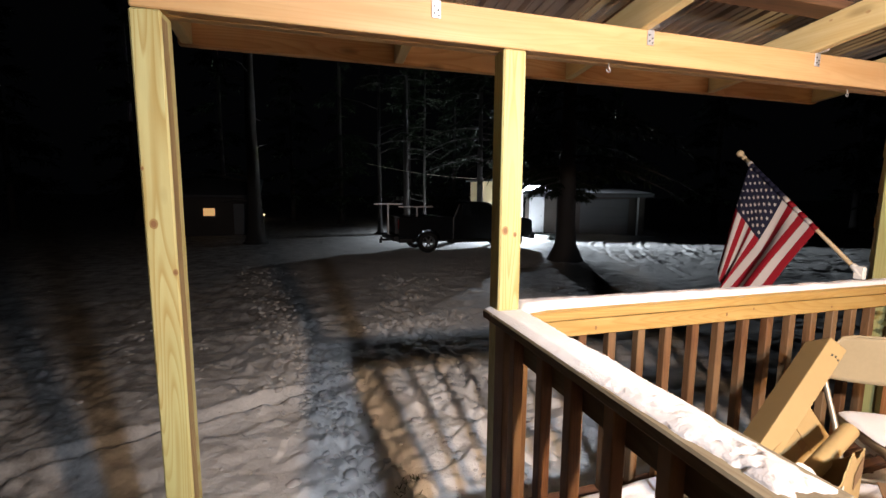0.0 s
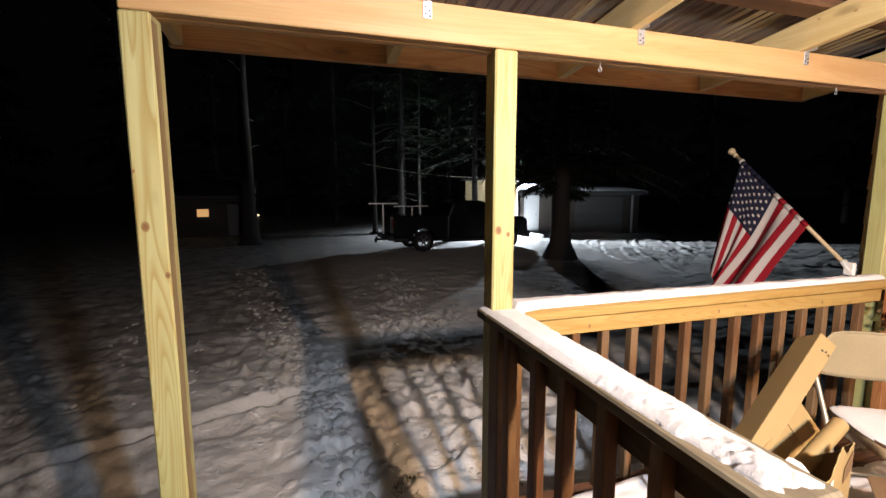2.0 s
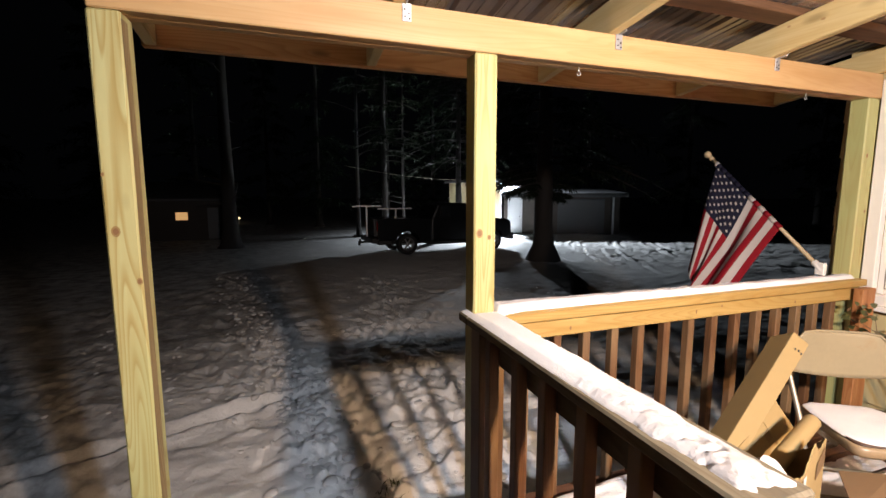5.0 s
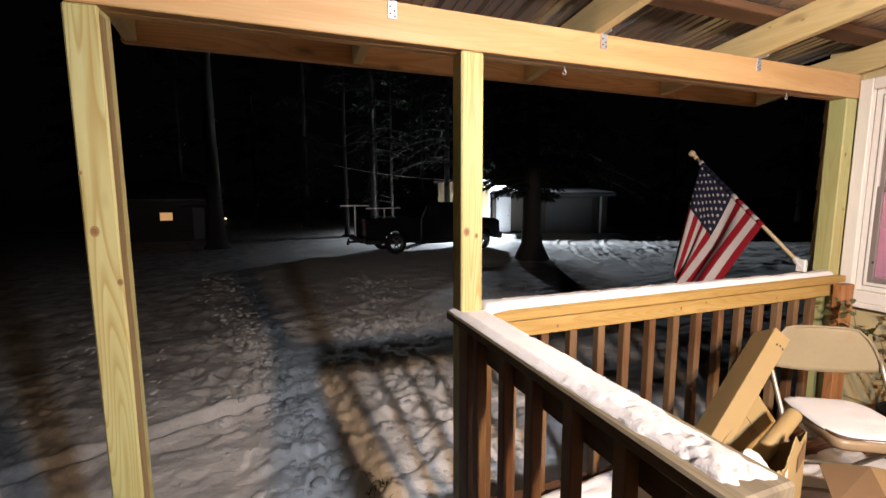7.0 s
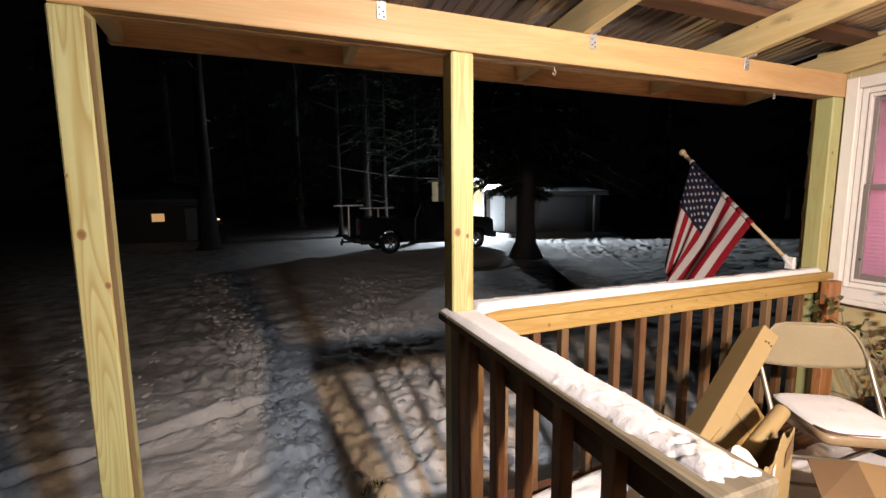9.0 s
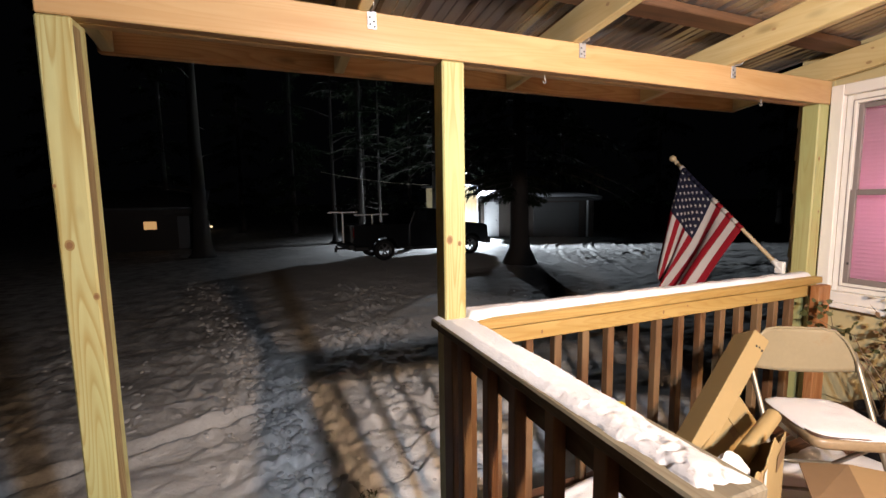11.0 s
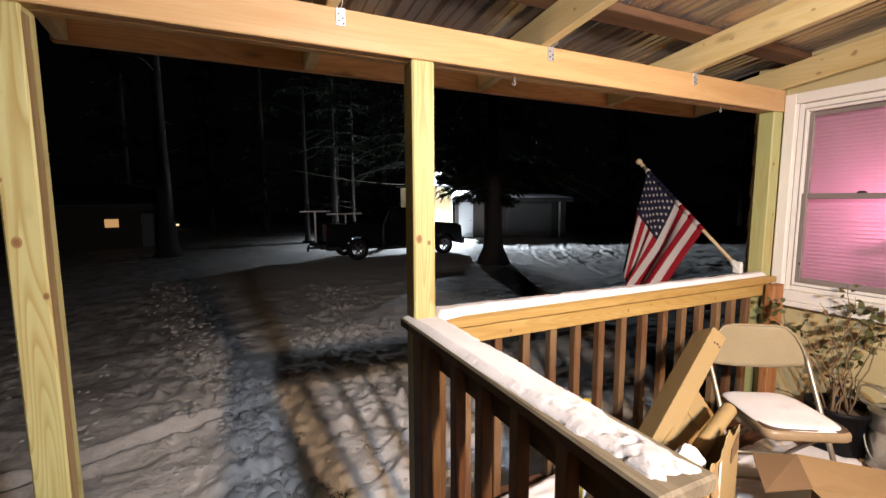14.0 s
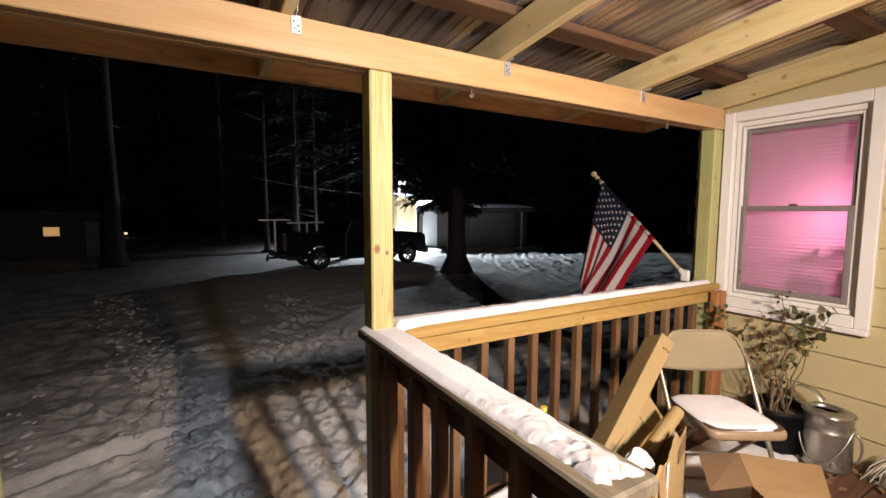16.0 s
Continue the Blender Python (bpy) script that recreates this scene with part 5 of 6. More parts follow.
def leaf_mesh():
    """A lobed leaf, folded along its rib."""
    bm = bmesh.new()
    prof = ((0.0, 0.0), (0.10, 0.30), (0.28, 0.52), (0.42, 0.36), (0.62, 0.40), (0.80, 0.22), (1.0, 0.0))
    mid = [bm.verts.new((x, 0, 0.06 * math.sin(x * 3))) for x, _ in prof]
    for s in (-1, 1):
        out = [bm.verts.new((x, s * w, 0.16 * w)) for x, w in prof]
        for k in range(len(prof) - 1):
            vs = [mid[k], mid[k + 1], out[k + 1], out[k]]
            bm.faces.new(vs if s < 0 else vs[::-1])
    bmesh.ops.remove_doubles(bm, verts=bm.verts, dist=1e-5)
    return bm


rp = random.Random(8)
leaf_green = part("leaf", leaf_mesh(), LEAF, plant)
leaf_dead = part("leaf", leaf_mesh(), DEADLEAF, plant)
first = {0: leaf_green, 1: leaf_dead}
used = {0: False, 1: False}


def put_leaf(p, size, kind):
    o = first[kind] if not used[kind] else new("leaf", first[kind].data)
    used[kind] = True
    o.parent = plant
    o.location = p
    o.rotation_euler = (rp.uniform(-1.0, 1.0), rp.uniform(0.0, 1.5), rp.uniform(0, 6.28))
    o.scale = (size, size, size)


def vine(target, r=0.0042, sway=0.018):
    """A woody stem from the pot to a point."""
    a = rp.uniform(0, 6.28)
    root = PC + Vector((0.05 * math.cos(a), 0.05 * math.sin(a), 0.225))
    target = Vector(target)
    pts = [root]
    for k in range(1, 9):
        u = k / 8
        p = root.lerp(target, u) + Vector((rp.uniform(-1, 1), rp.uniform(-1, 1), rp.uniform(-1, 1))) * sway + Vector((0, 0, 0.05 * math.sin(u * 3.14)))
        p.x = min(p.x, 3.225)
        pts.append(p)
    part("vine_stem", tube(bmesh.new(), pts, r, 6, True, [1.5 - 1.0 * k / 8 for k in range(9)]), STEM, plant)


def leaf_tuft(y, z, n, spread, dead=0.0, big=1.0, x=3.13):
    """Leaves crowded round the end of a shoot."""
    for k in range(n):
        p = Vector((x + rp.gauss(0, 0.030), y + rp.gauss(0, spread), z + rp.gauss(0, spread)))
        p.x = min(p.x, 3.19)
        put_leaf(p, big * rp.uniform(0.026, 0.047), 1 if rp.random() < dead else 0)


# upright shoots with green tips under the window sill
for y, z, n, spread, dead, big in ((1.13, 0.83, 7, 0.024, 0.0, 0.9), (1.18, 0.80, 6, 0.022, 0.1, 0.75), (1.15, 0.90, 4, 0.016, 0.0, 0.9), (0.935, 0.86, 3, 0.010, 0.0, 1.2), (1.00, 0.83, 6, 0.022, 0.0, 1.1),
                                   (0.985, 0.76, 8, 0.026, 0.0, 1.2), (1.06, 0.79, 7, 0.022, 0.0, 1.0), (1.06, 0.71, 11, 0.028, 0.05, 1.1), (1.03, 0.67, 9, 0.024, 0.0, 1.0), (1.08, 0.59, 8, 0.026, 0.1, 1.0),
                                   (1.11, 0.50, 11, 0.024, 0.0, 1.05), (1.17, 0.57, 5, 0.022, 0.3, 0.8)):
    leaf_tuft(y, z, n, spread, dead, big)
# withered shoots in the middle
for y, z, n, spread in ((1.22, 0.71, 8, 0.030), (1.22, 0.65, 9, 0.030), (1.20, 0.59, 6, 0.028), (1.25, 0.56, 5, 0.030), (1.11, 0.39, 3, 0.020), (1.24, 0.44, 5, 0.030), (1.16, 0.36, 4, 0.035)):
    leaf_tuft(y, z, n, spread, 0.9, 0.85)
# trailing shoots towards the railing
for x, y, z, n, spread, dead in ((3.10, 1.28, 0.51, 6, 0.030, 0.3), (3.08, 1.34, 0.65, 6, 0.020, 0.1), (3.06, 1.38, 0.61, 5, 0.020, 0.1), (3.04, 1.45, 0.76, 10, 0.030, 0.1), (3.00, 1.49, 0.71, 11, 0.032, 0.15), (3.02, 1.44, 0.63, 6, 0.03, 0.3)):
    leaf_tuft(y, z, n, spread, dead, 0.95, x)
for target in ((3.13, 1.13, 0.86), (3.13, 1.18, 0.79), (3.14, 1.15, 0.93), (3.14, 0.94, 0.86), (3.13, 0.99, 0.80), (3.13, 1.05, 0.74), (3.12, 1.09, 0.58), (3.11, 1.12, 0.50), (3.13, 1.22, 0.70), (3.10, 1.25, 0.80), (3.12, 1.20, 0.62), (3.09, 1.28, 0.52), (3.07, 1.36, 0.64), (3.03, 1.46, 0.76), (3.00, 1.49, 0.70)):
    vine(target, rp.uniform(0.0020, 0.0034))
for target in ((3.09, 1.10, 0.44), (3.02, 1.13, 0.42), (3.06, 1.16, 0.40)):
    vine(target, 0.0060, 0.008)

# ---- watering can ----
can = empty("watering_can", "dented galvanised metal watering can standing on the deck", "watering can")
CC = Vector((3.095, 0.892, 0.0))
part("can_body", lathe(bmesh.new(), [(0.0, 0.002), (0.112, 0.002), (0.116, 0.010), (0.113, 0.02), (0.111, 0.205), (0.114, 0.210), (0.110, 0.215), (0.109, 0.285), (0.113, 0.291), (0.108, 0.302)], CC, 36), GALV, can)
top = bmesh.new()
N = 30
outer = [top.verts.new(CC + Vector((0.108 * math.cos(a), 0.108 * math.sin(a), 0.302))) for a in (2 * math.pi * k / N for k in range(N))]
inner = [top.verts.new(CC + Vector((-0.012 + 0.066 * math.cos(a), 0.012 + 0.072 * math.sin(a), 0.324))) for a in (2 * math.pi * k / N for k in range(N))]
lip = [top.verts.new(v.co + Vector((0, 0, -0.03))) for v in inner]
for a, b in ((outer, inner), (inner, lip)):
    for k in range(N):
        f = top.faces.new((a[k], a[(k + 1) % N], b[(k + 1) % N], b[k]))
        f.smooth = True
part("can_hood", top, GALV, can)
part("can_inside", lathe(bmesh.new(), [(0.0, 0.12), (0.09, 0.12), (0.10, 0.28)], CC, 20), STEEL, can)
part("rim_bead", tube(bmesh.new(), [CC + Vector((0.114 * math.cos(a), 0.115 * math.sin(a), 0.298)) for a in np.linspace(0, 6.2832, 30)], 0.004, 6, False), GALV, can)


def strap(points, width, side):
    bm = bmesh.new()
    sd = Vector(side).normalized() * width / 2
    prev = None
    for p in points:
        p = Vector(p)
        nrm = (p - CC - Vector((0, 0, 0.15))).normalized() * 0.002
        cur = [bm.verts.new(p - sd), bm.verts.new(p + sd), bm.verts.new(p + sd + nrm), bm.verts.new(p - sd + nrm)]
        if prev:
            for k in range(4):
                f = bm.faces.new((prev[k], prev[(k + 1) % 4], cur[(k + 1) % 4], cur[k]))
                f.smooth = True
        prev = cur
    bmesh.ops.recalc_face_normals(bm, faces=bm.faces)
    return bm


# back handle loop, side handle and bail
part("back_handle", strap([CC + Vector((0.0, 0.085 + 0.085 * math.sin(a), 0.300 + 0.075 * (1 - math.cos(a)) - 0.06 * (a / 3.4) ** 2)) for a in np.linspace(0, 3.9, 16)], 0.055, (1, 0, 0)), GALV, can)
part("side_handle", tube(bmesh.new(), [CC + Vector((-0.02, -0.112 - 0.042 * math.sin(a), 0.15 + 0.085 * math.cos(a))) for a in np.linspace(0.25, 2.9, 12)], 0.006, 8), GALV, can)
part("bail", tube(bmesh.new(), [CC + Vector((-0.125 * math.sin(a) - 0.008, 0.118 * math.cos(a), 0.26 - 0.21 * math.sin(a) ** 1.2 if math.sin(a) > 0 else 0.26)) for a in np.linspace(0.02, 3.12, 20)], 0.0042, 8), GALV, can)
part("spout_stub", tube(bmesh.new(), [CC + Vector((-0.09, -0.06, 0.05)), CC + Vector((-0.112, -0.075, 0.052))], 0.012, 10), GALV, can)

# ---- string mop head by the wall ----
mop = bmesh.new()
rm = random.Random(5)
for k in range(170):
    a = rm.uniform(0, 6.28)
    r0 = rm.uniform(0.0, 0.05)
    p = Vector((3.15 + r0 * math.cos(a), 0.585 + r0 * math.sin(a), 0.095 + rm.uniform(0, 0.05)))
    d = Vector((math.cos(a) * 0.6 - 0.25, math.sin(a), 0)) * rm.uniform(0.45, 0.8)
    pts = [p, p + d * 0.05 + Vector((0, 0, 0.012)), p + d * 0.11 + Vector((rm.uniform(-0.02, 0.02), 0, -0.045)), p + d * 0.155 + Vector((rm.uniform(-0.03, 0.03), rm.uniform(-0.02, 0.02), -p.z + 0.008))]
    for q in pts:
        q.x = min(q.x, 3.235)
    tube(mop, pts, 0.0034, 5)
tagged(part("mop_head", mop, MOP), "off-white cotton string mop head lying on the deck", "mop")


# ---- pickup truck in the yard ----
def spun(base, deg):
    return Matrix.Translation(base) @ Matrix.Rotation(radians(deg), 4, "Z")


# local x runs from the rear axle to the nose, y away from the porch, z from the ground
TR = spun((4.10, 15.80, GROUND), 4.5)
truck = empty("pickup_truck", "black pickup truck parked on the snow, ladder racks on its bed", "truck")


def side_hull(name, outline, y0, y1, material, parent, bev=0.03):
    """Extrudes a side view across the truck."""
    bm = bmesh.new()
    a = [bm.verts.new((x, y0, z)) for x, z in outline]
    b = [bm.verts.new((x, y1, z)) for x, z in outline]
    bm.faces.new(a)
    bm.faces.new(b[::-1])
    n = len(outline)
    for k in range(n):
        bm.faces.new((a[k], b[k], b[(k + 1) % n], a[(k + 1) % n]))
    bmesh.ops.recalc_face_normals(bm, faces=bm.faces)
    if bev:
        bmesh.ops.bevel(bm, geom=bm.edges[:], offset=bev, segments=2, affect="EDGES", profile=0.5)
    bmesh.ops.transform(bm, matrix=TR, verts=bm.verts)
    return part(name, bm, material, parent)


def arch(cx, r):
    """The rim of a wheel arch."""
    return [(cx + r * math.cos(a), 0.40 + r * math.sin(a)) for a in np.linspace(math.pi, 0, 9)]


WB = 3.67
W0, W1 = -0.14, 1.74
bed = [(-1.15, 0.62)] + [(-1.15, 1.36), (0.95, 1.36), (0.95, 0.48), (0.52, 0.46)] + arch(0.0, 0.49)[::-1] + [(-0.52, 0.55)]
side_hull("bed", bed, W0, W1, PAINTBLACK, truck)
cabp = [(0.97, 0.46), (0.97, 1.36), (1.02, 1.40), (1.22, 1.86), (1.42, 1.92), (2.35, 1.92), (2.55, 1.86), (3.10, 1.38), (3.12, 0.46)]
cab = side_hull("cab", cabp, W0 + 0.03, W1 - 0.03, PAINTBLACK, truck, 0.05)
part("cab_back", box_bm(0.88, 1.08, W0 + 0.05, W1 - 0.05, 0.50, 1.32, bev=0.01, m=TR), PAINTBLACK, truck)
nose = [(3.13, 0.46), (3.13, 1.36), (3.4, 1.34), (4.28, 1.26), (4.46, 1.16), (4.50, 0.62), (4.22, 0.50)] + [(WB + 0.49 * math.cos(a), 0.40 + 0.49 * math.sin(a)) for a in np.linspace(0.15, math.pi, 9)]
side_hull("hood", nose, W0, W1, PAINTBLACK, truck)
for x0, x1 in ((1.30, 2.02), (2.10, 2.86)):
    top = [(x0, 1.40), (x0 + (0.06 if x0 < 2 else 0), 1.82), (min(x1, 2.42), 1.82), (x1, 1.42)]
    for yy in (W0 + 0.012, W1 - 0.022):
        side_hull("side_window", top, yy, yy + 0.012, CARGLASS, cab, 0)
bm = sheet(bmesh.new(), [(2.60, W0 + 0.12, 1.80), (3.06, W0 + 0.12, 1.42), (3.06, W1 - 0.12, 1.42), (2.60, W1 - 0.12, 1.80)], 0.02)
bmesh.ops.transform(bm, matrix=TR, verts=bm.verts)
part("windscreen", bm, CARGLASS, cab)
for nm, a, mt in (("rear_bumper", (-1.36, -1.16, W0 + 0.02, W1 - 0.02, 0.48, 0.66), STEEL), ("front_bumper", (4.42, 4.62, W0, W1, 0.42, 0.68), STEEL), ("running_board", (0.75, 2.95, W0 - 0.05, W0 + 0.10, 0.36, 0.43), STEEL),
                  ("chassis", (-1.0, 4.2, 0.35, 1.25, 0.36, 0.52), STEEL), ("tail_lamp", (-1.175, -1.148, W0 + 0.02, W0 + 0.16, 0.92, 1.26), TAIL), ("tail_lamp", (-1.175, -1.148, W1 - 0.16, W1 - 0.02, 0.92, 1.26), TAIL),
                  ("side_mirror", (2.72, 2.84, W0 - 0.22, W0 - 0.02, 1.36, 1.56), PAINTBLACK), ("hitch_bar", (-1.62, -1.20, 0.76, 0.84, 0.42, 0.50), STEEL), ("headlamp", (4.36, 4.49, W0 + 0.03, W0 + 0.32, 0.92, 1.10), CARGLASS)):
    part(nm, box_bm(*a, bev=0.02, m=TR), mt, truck)
part("hitch_ball", tube(bmesh.new(), [TR @ Vector((-1.58, 0.8, 0.50)), TR @ Vector((-1.60, 0.8, 0.58))], 0.04, 10), STEEL, truck)
part("hitch_drop", box_bm(-1.66, -1.58, 0.75, 0.85, 0.34, 0.50, 0.01, m=TR), STEEL, truck)
for x in (0.0, WB):
    for yy in (W0 + 0.02, W1 - 0.25):
        lm = TR @ Matrix.Translation((x, yy, 0.40)) @ Matrix.Rotation(-math.pi / 2, 4, "X")
        rot3 = lm.to_3x3()
        tyre = part("tyre", lathe(bmesh.new(), [(0.25, 0.0), (0.33, 0.0), (0.385, 0.03), (0.40, 0.07), (0.40, 0.18), (0.385, 0.22), (0.33, 0.25), (0.25, 0.25), (0.25, 0.0)], lm.translation, 30, rot3.to_4x4()), RUBBER, truck)
        rim = lathe(bmesh.new(), [(0.25, 0.005), (0.235, 0.012), (0.225, 0.05), (0.225, 0.22), (0.25, 0.245)], lm.translation, 24, rot3.to_4x4())
        for s in range(6):
            a = s * math.pi / 3
            block(rim, 0.05, 0.235, -0.028, 0.028, 0.035, 0.06, 0.006, lm @ Matrix.Rotation(a, 4, "Z"))
        lathe(rim, [(0.0, 0.02), (0.06, 0.02), (0.075, 0.05), (0.075, 0.08)], lm.translation, 16, rot3.to_4x4())
        part("rim", rim, ALLOY, tyre)
# two T-shaped ladder racks
r1 = part("rack_post", box_bm(2.70, 2.76, 16.55, 16.61, -0.30, 0.985, 0.006), RACK, truck, "white metal rack post")
part("rack_bar", box_bm(2.19, 3.29, 16.55, 16.61, 0.985, 1.035, 0.006), RACK, r1)
r2 = part("rack_post", box_bm(3.83, 3.89, 16.55, 16.61, 0.20, 0.875, 0.006), RACK, truck, "white metal rack post")
part("rack_bar", box_bm(3.15, 4.50, 16.55, 16.61, 0.875, 0.925, 0.006), RACK, r2)
for k in range(5):
    part("rack_clamp", box_bm(4.0 + k * 0.1, 4.03 + k * 0.1, 16.54, 16.62, 0.925, 0.955, 0.004), RACK, r2)

# ---- garage with a lamp over the side yard ----
# local x along its front from the near corner, y to the back, z from the ground
GA = spun((11.78, 22.92, GROUND), -28.2)
garage = empty("garage", "low brown garage with white doors and a snowy roof", "garage")


def gblock(name, a, material, parent=None, bev=0.01):
    return part(name, box_bm(*a, bev=bev, m=GA), material, parent or garage)


gblock("wall", (0.0, 6.45, 0.0, 0.15, 0.0, 2.17), SHEDWALL)
gblock("wall", (0.0, 0.15, 0.151, 6.0, 0.0, 2.17), SHEDWALL)
gblock("wall", (6.30, 6.45, 0.151, 6.0, 0.0, 2.17), SHEDWALL)
gblock("wall", (0.0, 6.45, 6.0, 6.15, 0.0, 2.17), SHEDWALL)
for k in range(31):
    if not (0.2 < k * 0.21 < 1.1 or 2.9 < k * 0.21 < 5.8):
        gblock("batten", (k * 0.21, k * 0.21 + 0.04, -0.02, -0.001, 0.0, 2.14), SHEDWALL, None, 0)
dr = gblock("door", (0.30, 0.98, -0.045, -0.004, 0.02, 2.08), SHEDWHITE)
gblock("door_trim", (0.22, 0.295, -0.055, -0.003, 0.0, 2.14), SHEDWHITE, dr)
gblock("door_trim", (0.985, 1.06, -0.055, -0.003, 0.0, 2.14), SHEDWHITE, dr)
gblock("door_knob", (0.88, 0.93, -0.10, -0.046, 0.98, 1.03), STEEL, dr)
gd = gblock("garage_door", (3.05, 5.62, -0.030, -0.004, 0.02, 2.02), DOORGREY)
for k in range(4):
    gblock("door_panel", (3.08, 5.59, -0.042, -0.031, 0.05 + k * 0.495, 0.50 + k * 0.495, ), DOORGREY, gd)
gblock("corner_post", (5.92, 6.02, -0.62, -0.52, 0.0, 2.14), SHEDWHITE)
gblock("eave_board", (-0.05, 6.72, -0.70, -0.66, 2.10, 2.27), DOORGREY)
bm = bmesh.new()
block(bm, -0.15, 6.75, -0.68, 6.5, 2.20, 2.32, 0.02)
for v in bm.verts:
    v.co.z += 0.10 * min(v.co.y + 0.68, 3.6)
bmesh.ops.transform(bm, matrix=GA, verts=bm.verts)
part("roof", bm, SHINGLE, garage)
n = 60
u, w = np.meshgrid(np.linspace(-0.18, 2.7, n), np.linspace(-0.70, 6.5, n))
hz = 2.33 + 0.10 * np.minimum(w + 0.68, 3.6) + 0.13 + 0.05 * smooth_noise(u, w, 71, 0.5) + 0.03 * smooth_noise(u, w, 72, 0.17)
rim_ = np.clip(np.minimum(np.minimum(u + 0.18, (2.7 - u) * 0.12), np.minimum(w + 0.70, 6.5 - w)) / 0.15, 0, 1) ** 0.5
hz = 2.325 + 0.10 * np.minimum(w + 0.68, 3.6) + (hz - 2.33 - 0.10 * np.minimum(w + 0.68, 3.6)) * rim_
GM = np.array(GA)
tagged(grid_mesh("snow_on_roof", GM[0, 0] * u + GM[0, 1] * w + GM[0, 3], GM[1, 0] * u + GM[1, 1] * w + GM[1, 3], hz + GROUND, ROOFSNOW), "thick bright snow lying on the garage roof", "snow", kind="stuff")

# cream building behind with the lamp on its gable
WG = spun((12.90, 25.53, GROUND), 14.0)
wing = empty("outbuilding", "cream board-sided outbuilding lit by a yard lamp", "building")
part("wall", box_bm(-1.6, 0.0, 0.0, 3.6, 0.0, 3.05, 0.01, WG), CREAM, wing)
for k in range(7):
    part("siding_batten", box_bm(-1.58 + k * 0.235, -1.54 + k * 0.235, -0.022, -0.001, 0.0, 3.0, 0, WG), CREAM, wing)
part("corner_trim", box_bm(-0.10, 0.03, -0.035, -0.003, 0.0, 3.0, 0.01, WG), SHEDWHITE, wing)
part("roof", box_bm(-1.8, 0.25, -0.30, 3.9, 3.06, 3.18, 0.02, WG), SHINGLE, wing)
yl = empty("yard_lamp", "bright white yard lamp on a bracket at the roof edge", "lamp", loc=YARD_AT)
part("lamp_hood", lathe(bmesh.new(), [(0.0, 0.22), (0.14, 0.21), (0.20, 0.15), (0.21, 0.11)], (0, 0, 0), 18), SHEDWHITE, yl)
part("lamp_lens", lathe(bmesh.new(), [(0.205, 0.012), (0.21, 0.06), (0.205, 0.11), (0.0, 0.12)], (0, 0, 0), 18), YARDGLOW, yl)
part("bracket", tube(bmesh.new(), [(0.0, 0.0, 0.20), (0.0, 0.2, 0.26), (0.0, 0.48, 0.22), (0.0, 0.50, -0.2), (0.0, 0.50, -0.625)], 0.03, 8), SHEDWHITE, yl)

# ---- neighbour's house ----
NH = spun((-7.4, 24.3, GROUND), 4.0)
house = empty("house", "dark low house with one lit window far across the yard", "house")
part("wall", box_bm(0.0, 4.4, 0.0, 5.0, 0.0, 1.95, 0.02, NH), DARKHOUSE, house)
bm = bmesh.new()
block(bm, -0.3, 4.8, -0.5, 5.3, 1.95, 2.07, 0.02)
for v in bm.verts:
    v.co.z += 0.33 * min(v.co.y + 0.5, 2.9)
bmesh.ops.transform(bm, matrix=NH, verts=bm.verts)
part("roof", bm, SHINGLE, house)
hw = part("window", box_bm(2.10, 2.62, -0.03, -0.004, 1.02, 1.40, 0.01, NH), FARWINDOW, house, "window lit warm orange")
part("window_bar", box_bm(2.05, 2.67, -0.045, -0.031, 0.97, 1.015, 0, NH), DARKHOUSE, hw)
part("door", box_bm(3.48, 3.98, -0.04, -0.004, 0.05, 1.62, 0.01, NH), DOORGREY, house)
for k, (x, y, z) in enumerate(((-4.09, 40.0, -0.45),)):
    e = empty("far_lamp", "small warm lamp burning far off in the dark", "lamp", "far lamps", loc=(x, y, z))
    part("lamp_globe", lathe(bmesh.new(), [(0.0, -0.09), (0.10, -0.06), (0.13, 0.0), (0.10, 0.06), (0.0, 0.09)], (0, 0, 0), 12), FARLAMP, e)
    part("lamp_post", tube(bmesh.new(), [(0, 0.05, -0.10), (0, 0.05, GROUND - z)], 0.03, 6), STEEL, e)

# ---- string of wire across the yard ----
wp = [Vector((2.6, 21.8, 2.85)), Vector((6.3, 23.0, 2.42)), Vector((10.2, 22.9, 2.25))]
pts = [wp[0] * (1 - t) ** 2 + wp[1] * 2 * t * (1 - t) + wp[2] * t * t - Vector((0, 0, 0.10 * math.sin(t * math.pi))) for t in np.linspace(0, 1, 30)]
tagged(part("overhead_wire", tube(bmesh.new(), pts, 0.008, 5), TUBE), "pale overhead wire sagging between the trees", "wire")


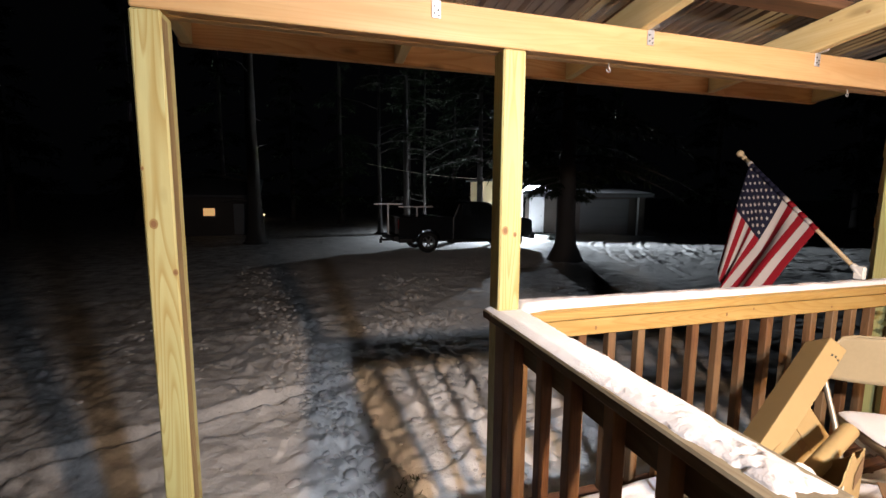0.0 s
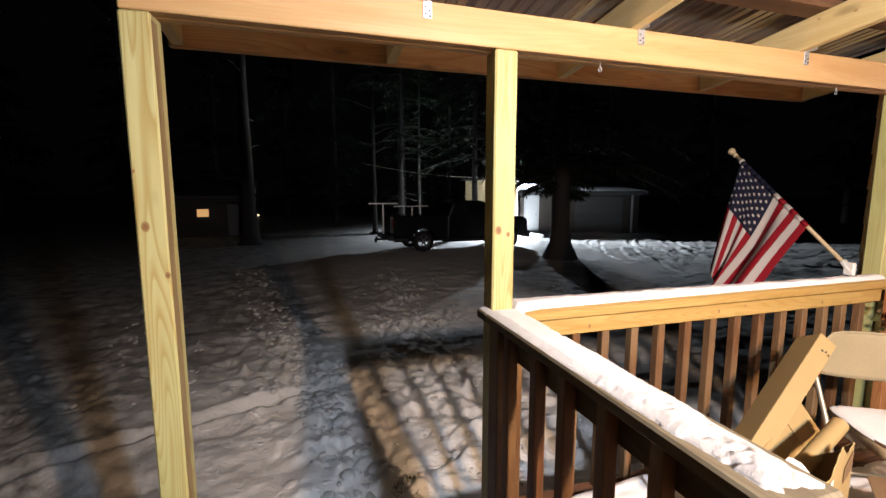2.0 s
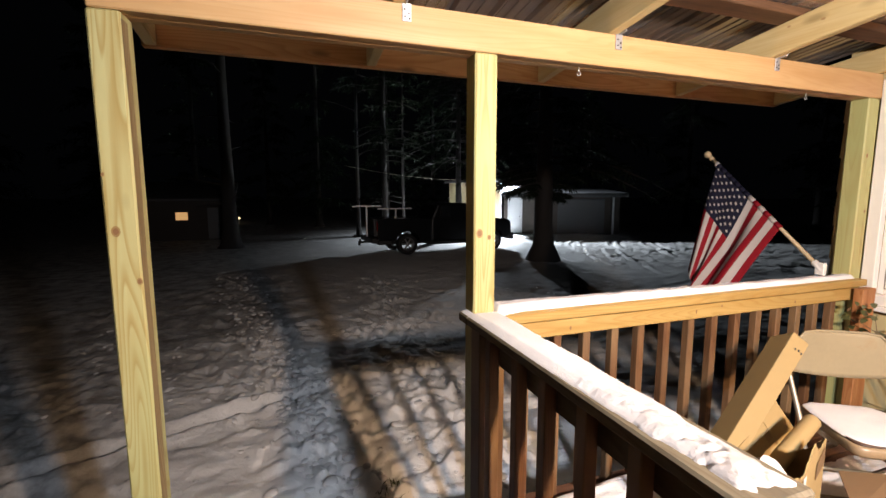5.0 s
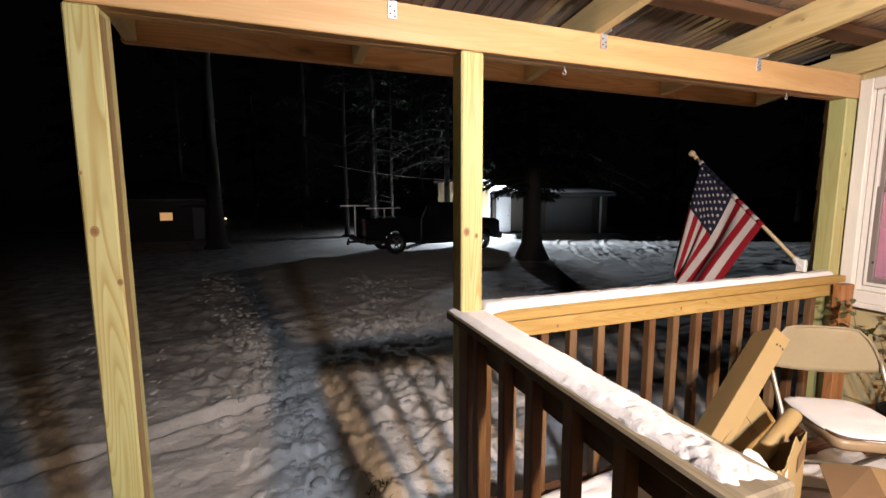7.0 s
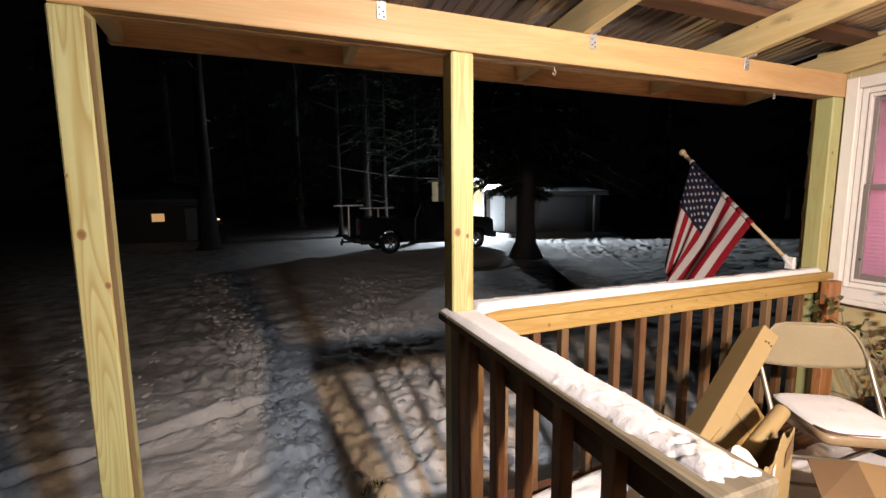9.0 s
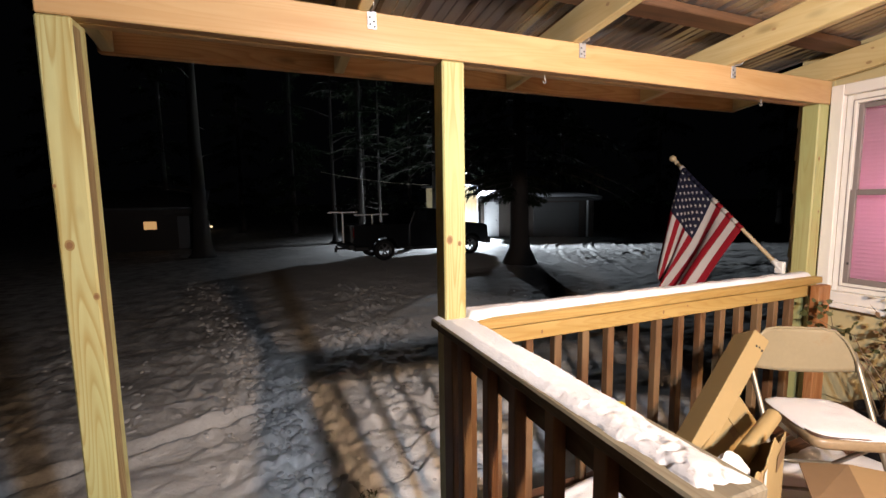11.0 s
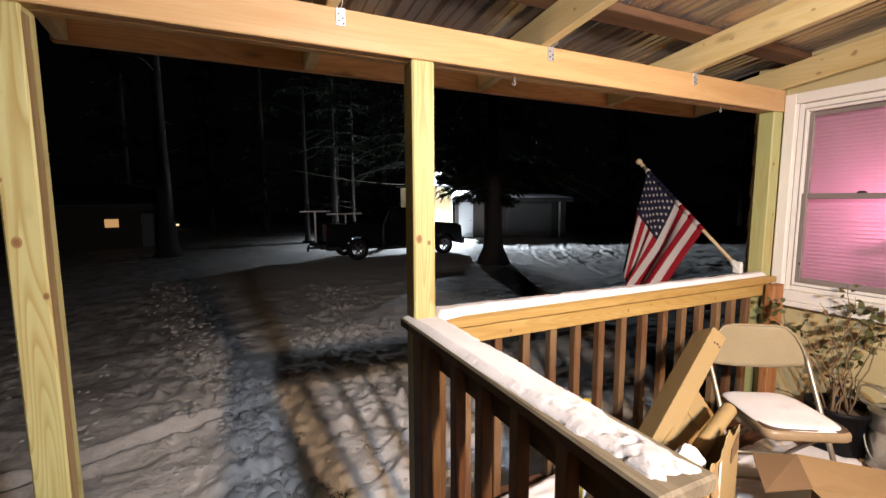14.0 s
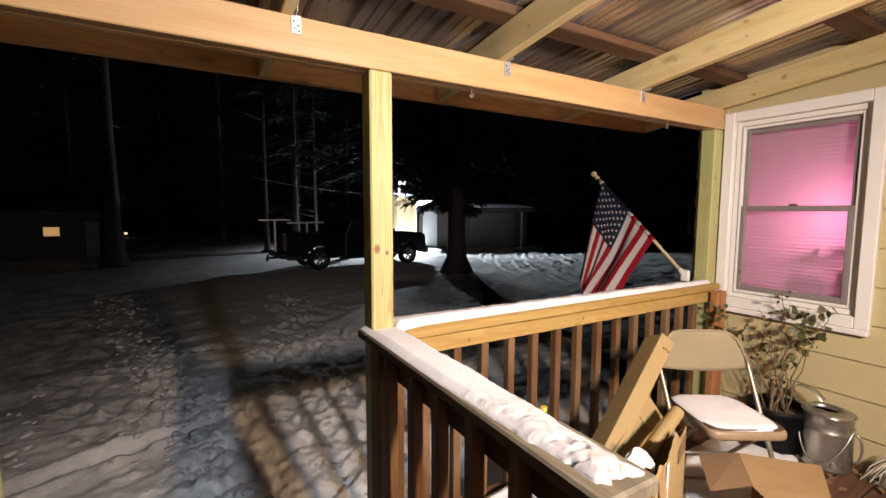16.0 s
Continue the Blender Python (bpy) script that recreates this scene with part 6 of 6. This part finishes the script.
# ---- trees ----
def bough(bm, root, tip, droop, rnd, size, dens):
    """A limb with hanging needle sprays."""
    n = 7
    pts = []
    for k in range(n + 1):
        u = k / n
        p = root.lerp(tip, u)
        p.z -= droop * u * u
        pts.append(p)
    ax = (tip - root).normalized()
    side = Vector((-ax.y, ax.x, 0)).normalized()
    for k in range(2 * dens):
        u = rnd.uniform(0.15, 1.0)
        i = min(n - 1, int(u * n))
        p = pts[i].lerp(pts[i + 1], (u * n) % 1)
        s = size * rnd.uniform(0.5, 1.2) * (1.1 - 0.5 * u)
        d = (side * rnd.uniform(-1, 1) + ax * rnd.uniform(0, 0.8) + Vector((0, 0, rnd.uniform(-0.9, 0.15)))).normalized() * s
        w = d.cross(Vector((rnd.uniform(-1, 1), rnd.uniform(-1, 1), 0.4))).normalized() * s * 0.07
        v = [bm.verts.new(q) for q in (p - w * 0.4, p + d * 0.5 - w, p + d, p + d * 0.5 + w)]
        bm.faces.new(v)
    return pts


def tree_trunk(x, y, r, h, lean, rnd, sides=14, flare=1.7):
    prof = []
    taps = []
    for k in range(15):
        u = k / 14
        z = GROUND - 0.15 + h * u ** 1.5
        prof.append((x + lean[0] * u + 0.05 * r * math.sin(u * 9), y + lean[1] * u, z))
        taps.append((1 - 0.75 * u) * (1 + (flare - 1) * math.exp(-(z - GROUND) / (0.75 * r))))
    bm = bmesh.new()
    tube(bm, prof, r, sides, True, taps)
    for v in bm.verts:
        v.co += Vector((noise.noise(v.co * 3), noise.noise(v.co * 3 + Vector((9, 0, 0))), 0)) * r * 0.16
    return bm


def conifer(x, y, r, h, first, reach, boughs, label, seed, dens=26, size=0.5, lean=(0, 0), bare=0, droop=0.25, flare=1.7, low=(), far=False):
    rnd = random.Random(seed)
    e = empty("tree", label, "tree", "trees in the yard")
    part("trunk", tree_trunk(x, y, r, h, lean, rnd, flare=flare), BARK, e)
    crown = bmesh.new()

    def limb(pts, r, taper):
        if not far:
            part("limb", tube(bmesh.new(), pts, r, 5, True, taper), BARK, e)

    for k in range(boughs + bare):
        isbare = k < bare
        u = rnd.random() ** 1.2
        z = GROUND + (first + (h - first) * u if not isbare else rnd.uniform(1.6, max(2.5, first)))
        a = rnd.uniform(0, 2 * math.pi)
        length = reach * (1 - 0.85 * u) * rnd.uniform(0.7, 1.1) if not isbare else rnd.uniform(0.8, 2.6)
        uu = (z - GROUND) / h
        root = Vector((x + lean[0] * uu, y + lean[1] * uu, z))
        tip = root + Vector((math.cos(a), math.sin(a), rnd.uniform(-0.1, 0.18) if not isbare else rnd.uniform(-0.25, 0.35))) * length
        if isbare:
            pts = [root, root.lerp(tip, 0.5) + Vector((0, 0, 0.10)), tip]
            limb(pts, 0.036, [1, 0.7, 0.3])
        else:
            pts = bough(crown, root, tip, droop * length, rnd, size, dens)
            limb(pts[::2] + [pts[-1]], 0.05 * (1 - 0.6 * u), [1 - 0.8 * q / 4 for q in range(len(pts[::2]) + 1)])
    for deg, z, length in low:
        a = radians(deg)
        root = Vector((x, y, GROUND + z))
        pts = bough(crown, root, root + Vector((math.cos(a), math.sin(a), 0.05)) * length, droop * length, rnd, 0.34, 80)
        limb(pts[::2] + [pts[-1]], 0.03, [1 - 0.8 * q / 4 for q in range(len(pts[::2]) + 1)])
    if boughs:
        tagged(part("crown", crown, NEEDLE, e), kind="stuff")
    else:
        crown.free()
    return e


conifer(7.60, 12.03, 0.345, 15.0, 3.2, 4.2, 60, "big dark spruce with a thick trunk beside the drive", 1, 60, 0.5, droop=0.30, flare=2.3, low=((150, 2.75, 1.7), (140, 2.9, 2.0), (160, 3.1, 1.9), (125, 2.9, 1.6), (-30, 2.6, 0.9), (-45, 2.9, 1.2), (170, 2.95, 1.5), (182, 2.55, 1.35), (168, 2.45, 1.15), (195, 2.60, 1.5), (176, 2.75, 1.8), (188, 2.35, 0.8), (-20, 2.35, 0.8), (-35, 2.2, 0.6)))
conifer(-2.45, 20.6, 0.36, 14.0, 9.0, 2.5, 14, "tall bare-stemmed pine at the yard's edge", 2, 20, 0.5, bare=16, flare=1.45)
conifer(3.55, 24.3, 0.14, 13.0, 7.5, 2.0, 18, "thin straight pine behind the truck", 3, 24, 0.5, bare=6)
conifer(4.98, 24.0, 0.22, 13.0, 4.6, 2.6, 34, "pale-stemmed pine behind the truck", 4, 30, 0.5, bare=5)
conifer(6.9, 27.5, 0.13, 12.0, 5.5, 2.2, 26, "slim pine at the edge of the woods", 5, 30, 0.5, bare=4)
conifer(8.3, 21.3, 0.20, 13.0, 3.9, 3.3, 70, "dark drooping spruce near the outbuilding", 6, 60, 0.45, droop=0.35)
for k, (x, y) in enumerate(((-16, 30), (-11, 33), (-6, 34), (-1.5, 36), (2.0, 33), (7.5, 35), (12, 37), (18, 34), (23, 30), (27, 24), (31, 18), (-20, 24))):
    conifer(x, y, 0.22, 13 + (k * 37 % 5), 1.6, 3.2, 60, "dark spruce in the woods behind the yard", 20 + k, 34, 0.7, droop=0.3, far=True)
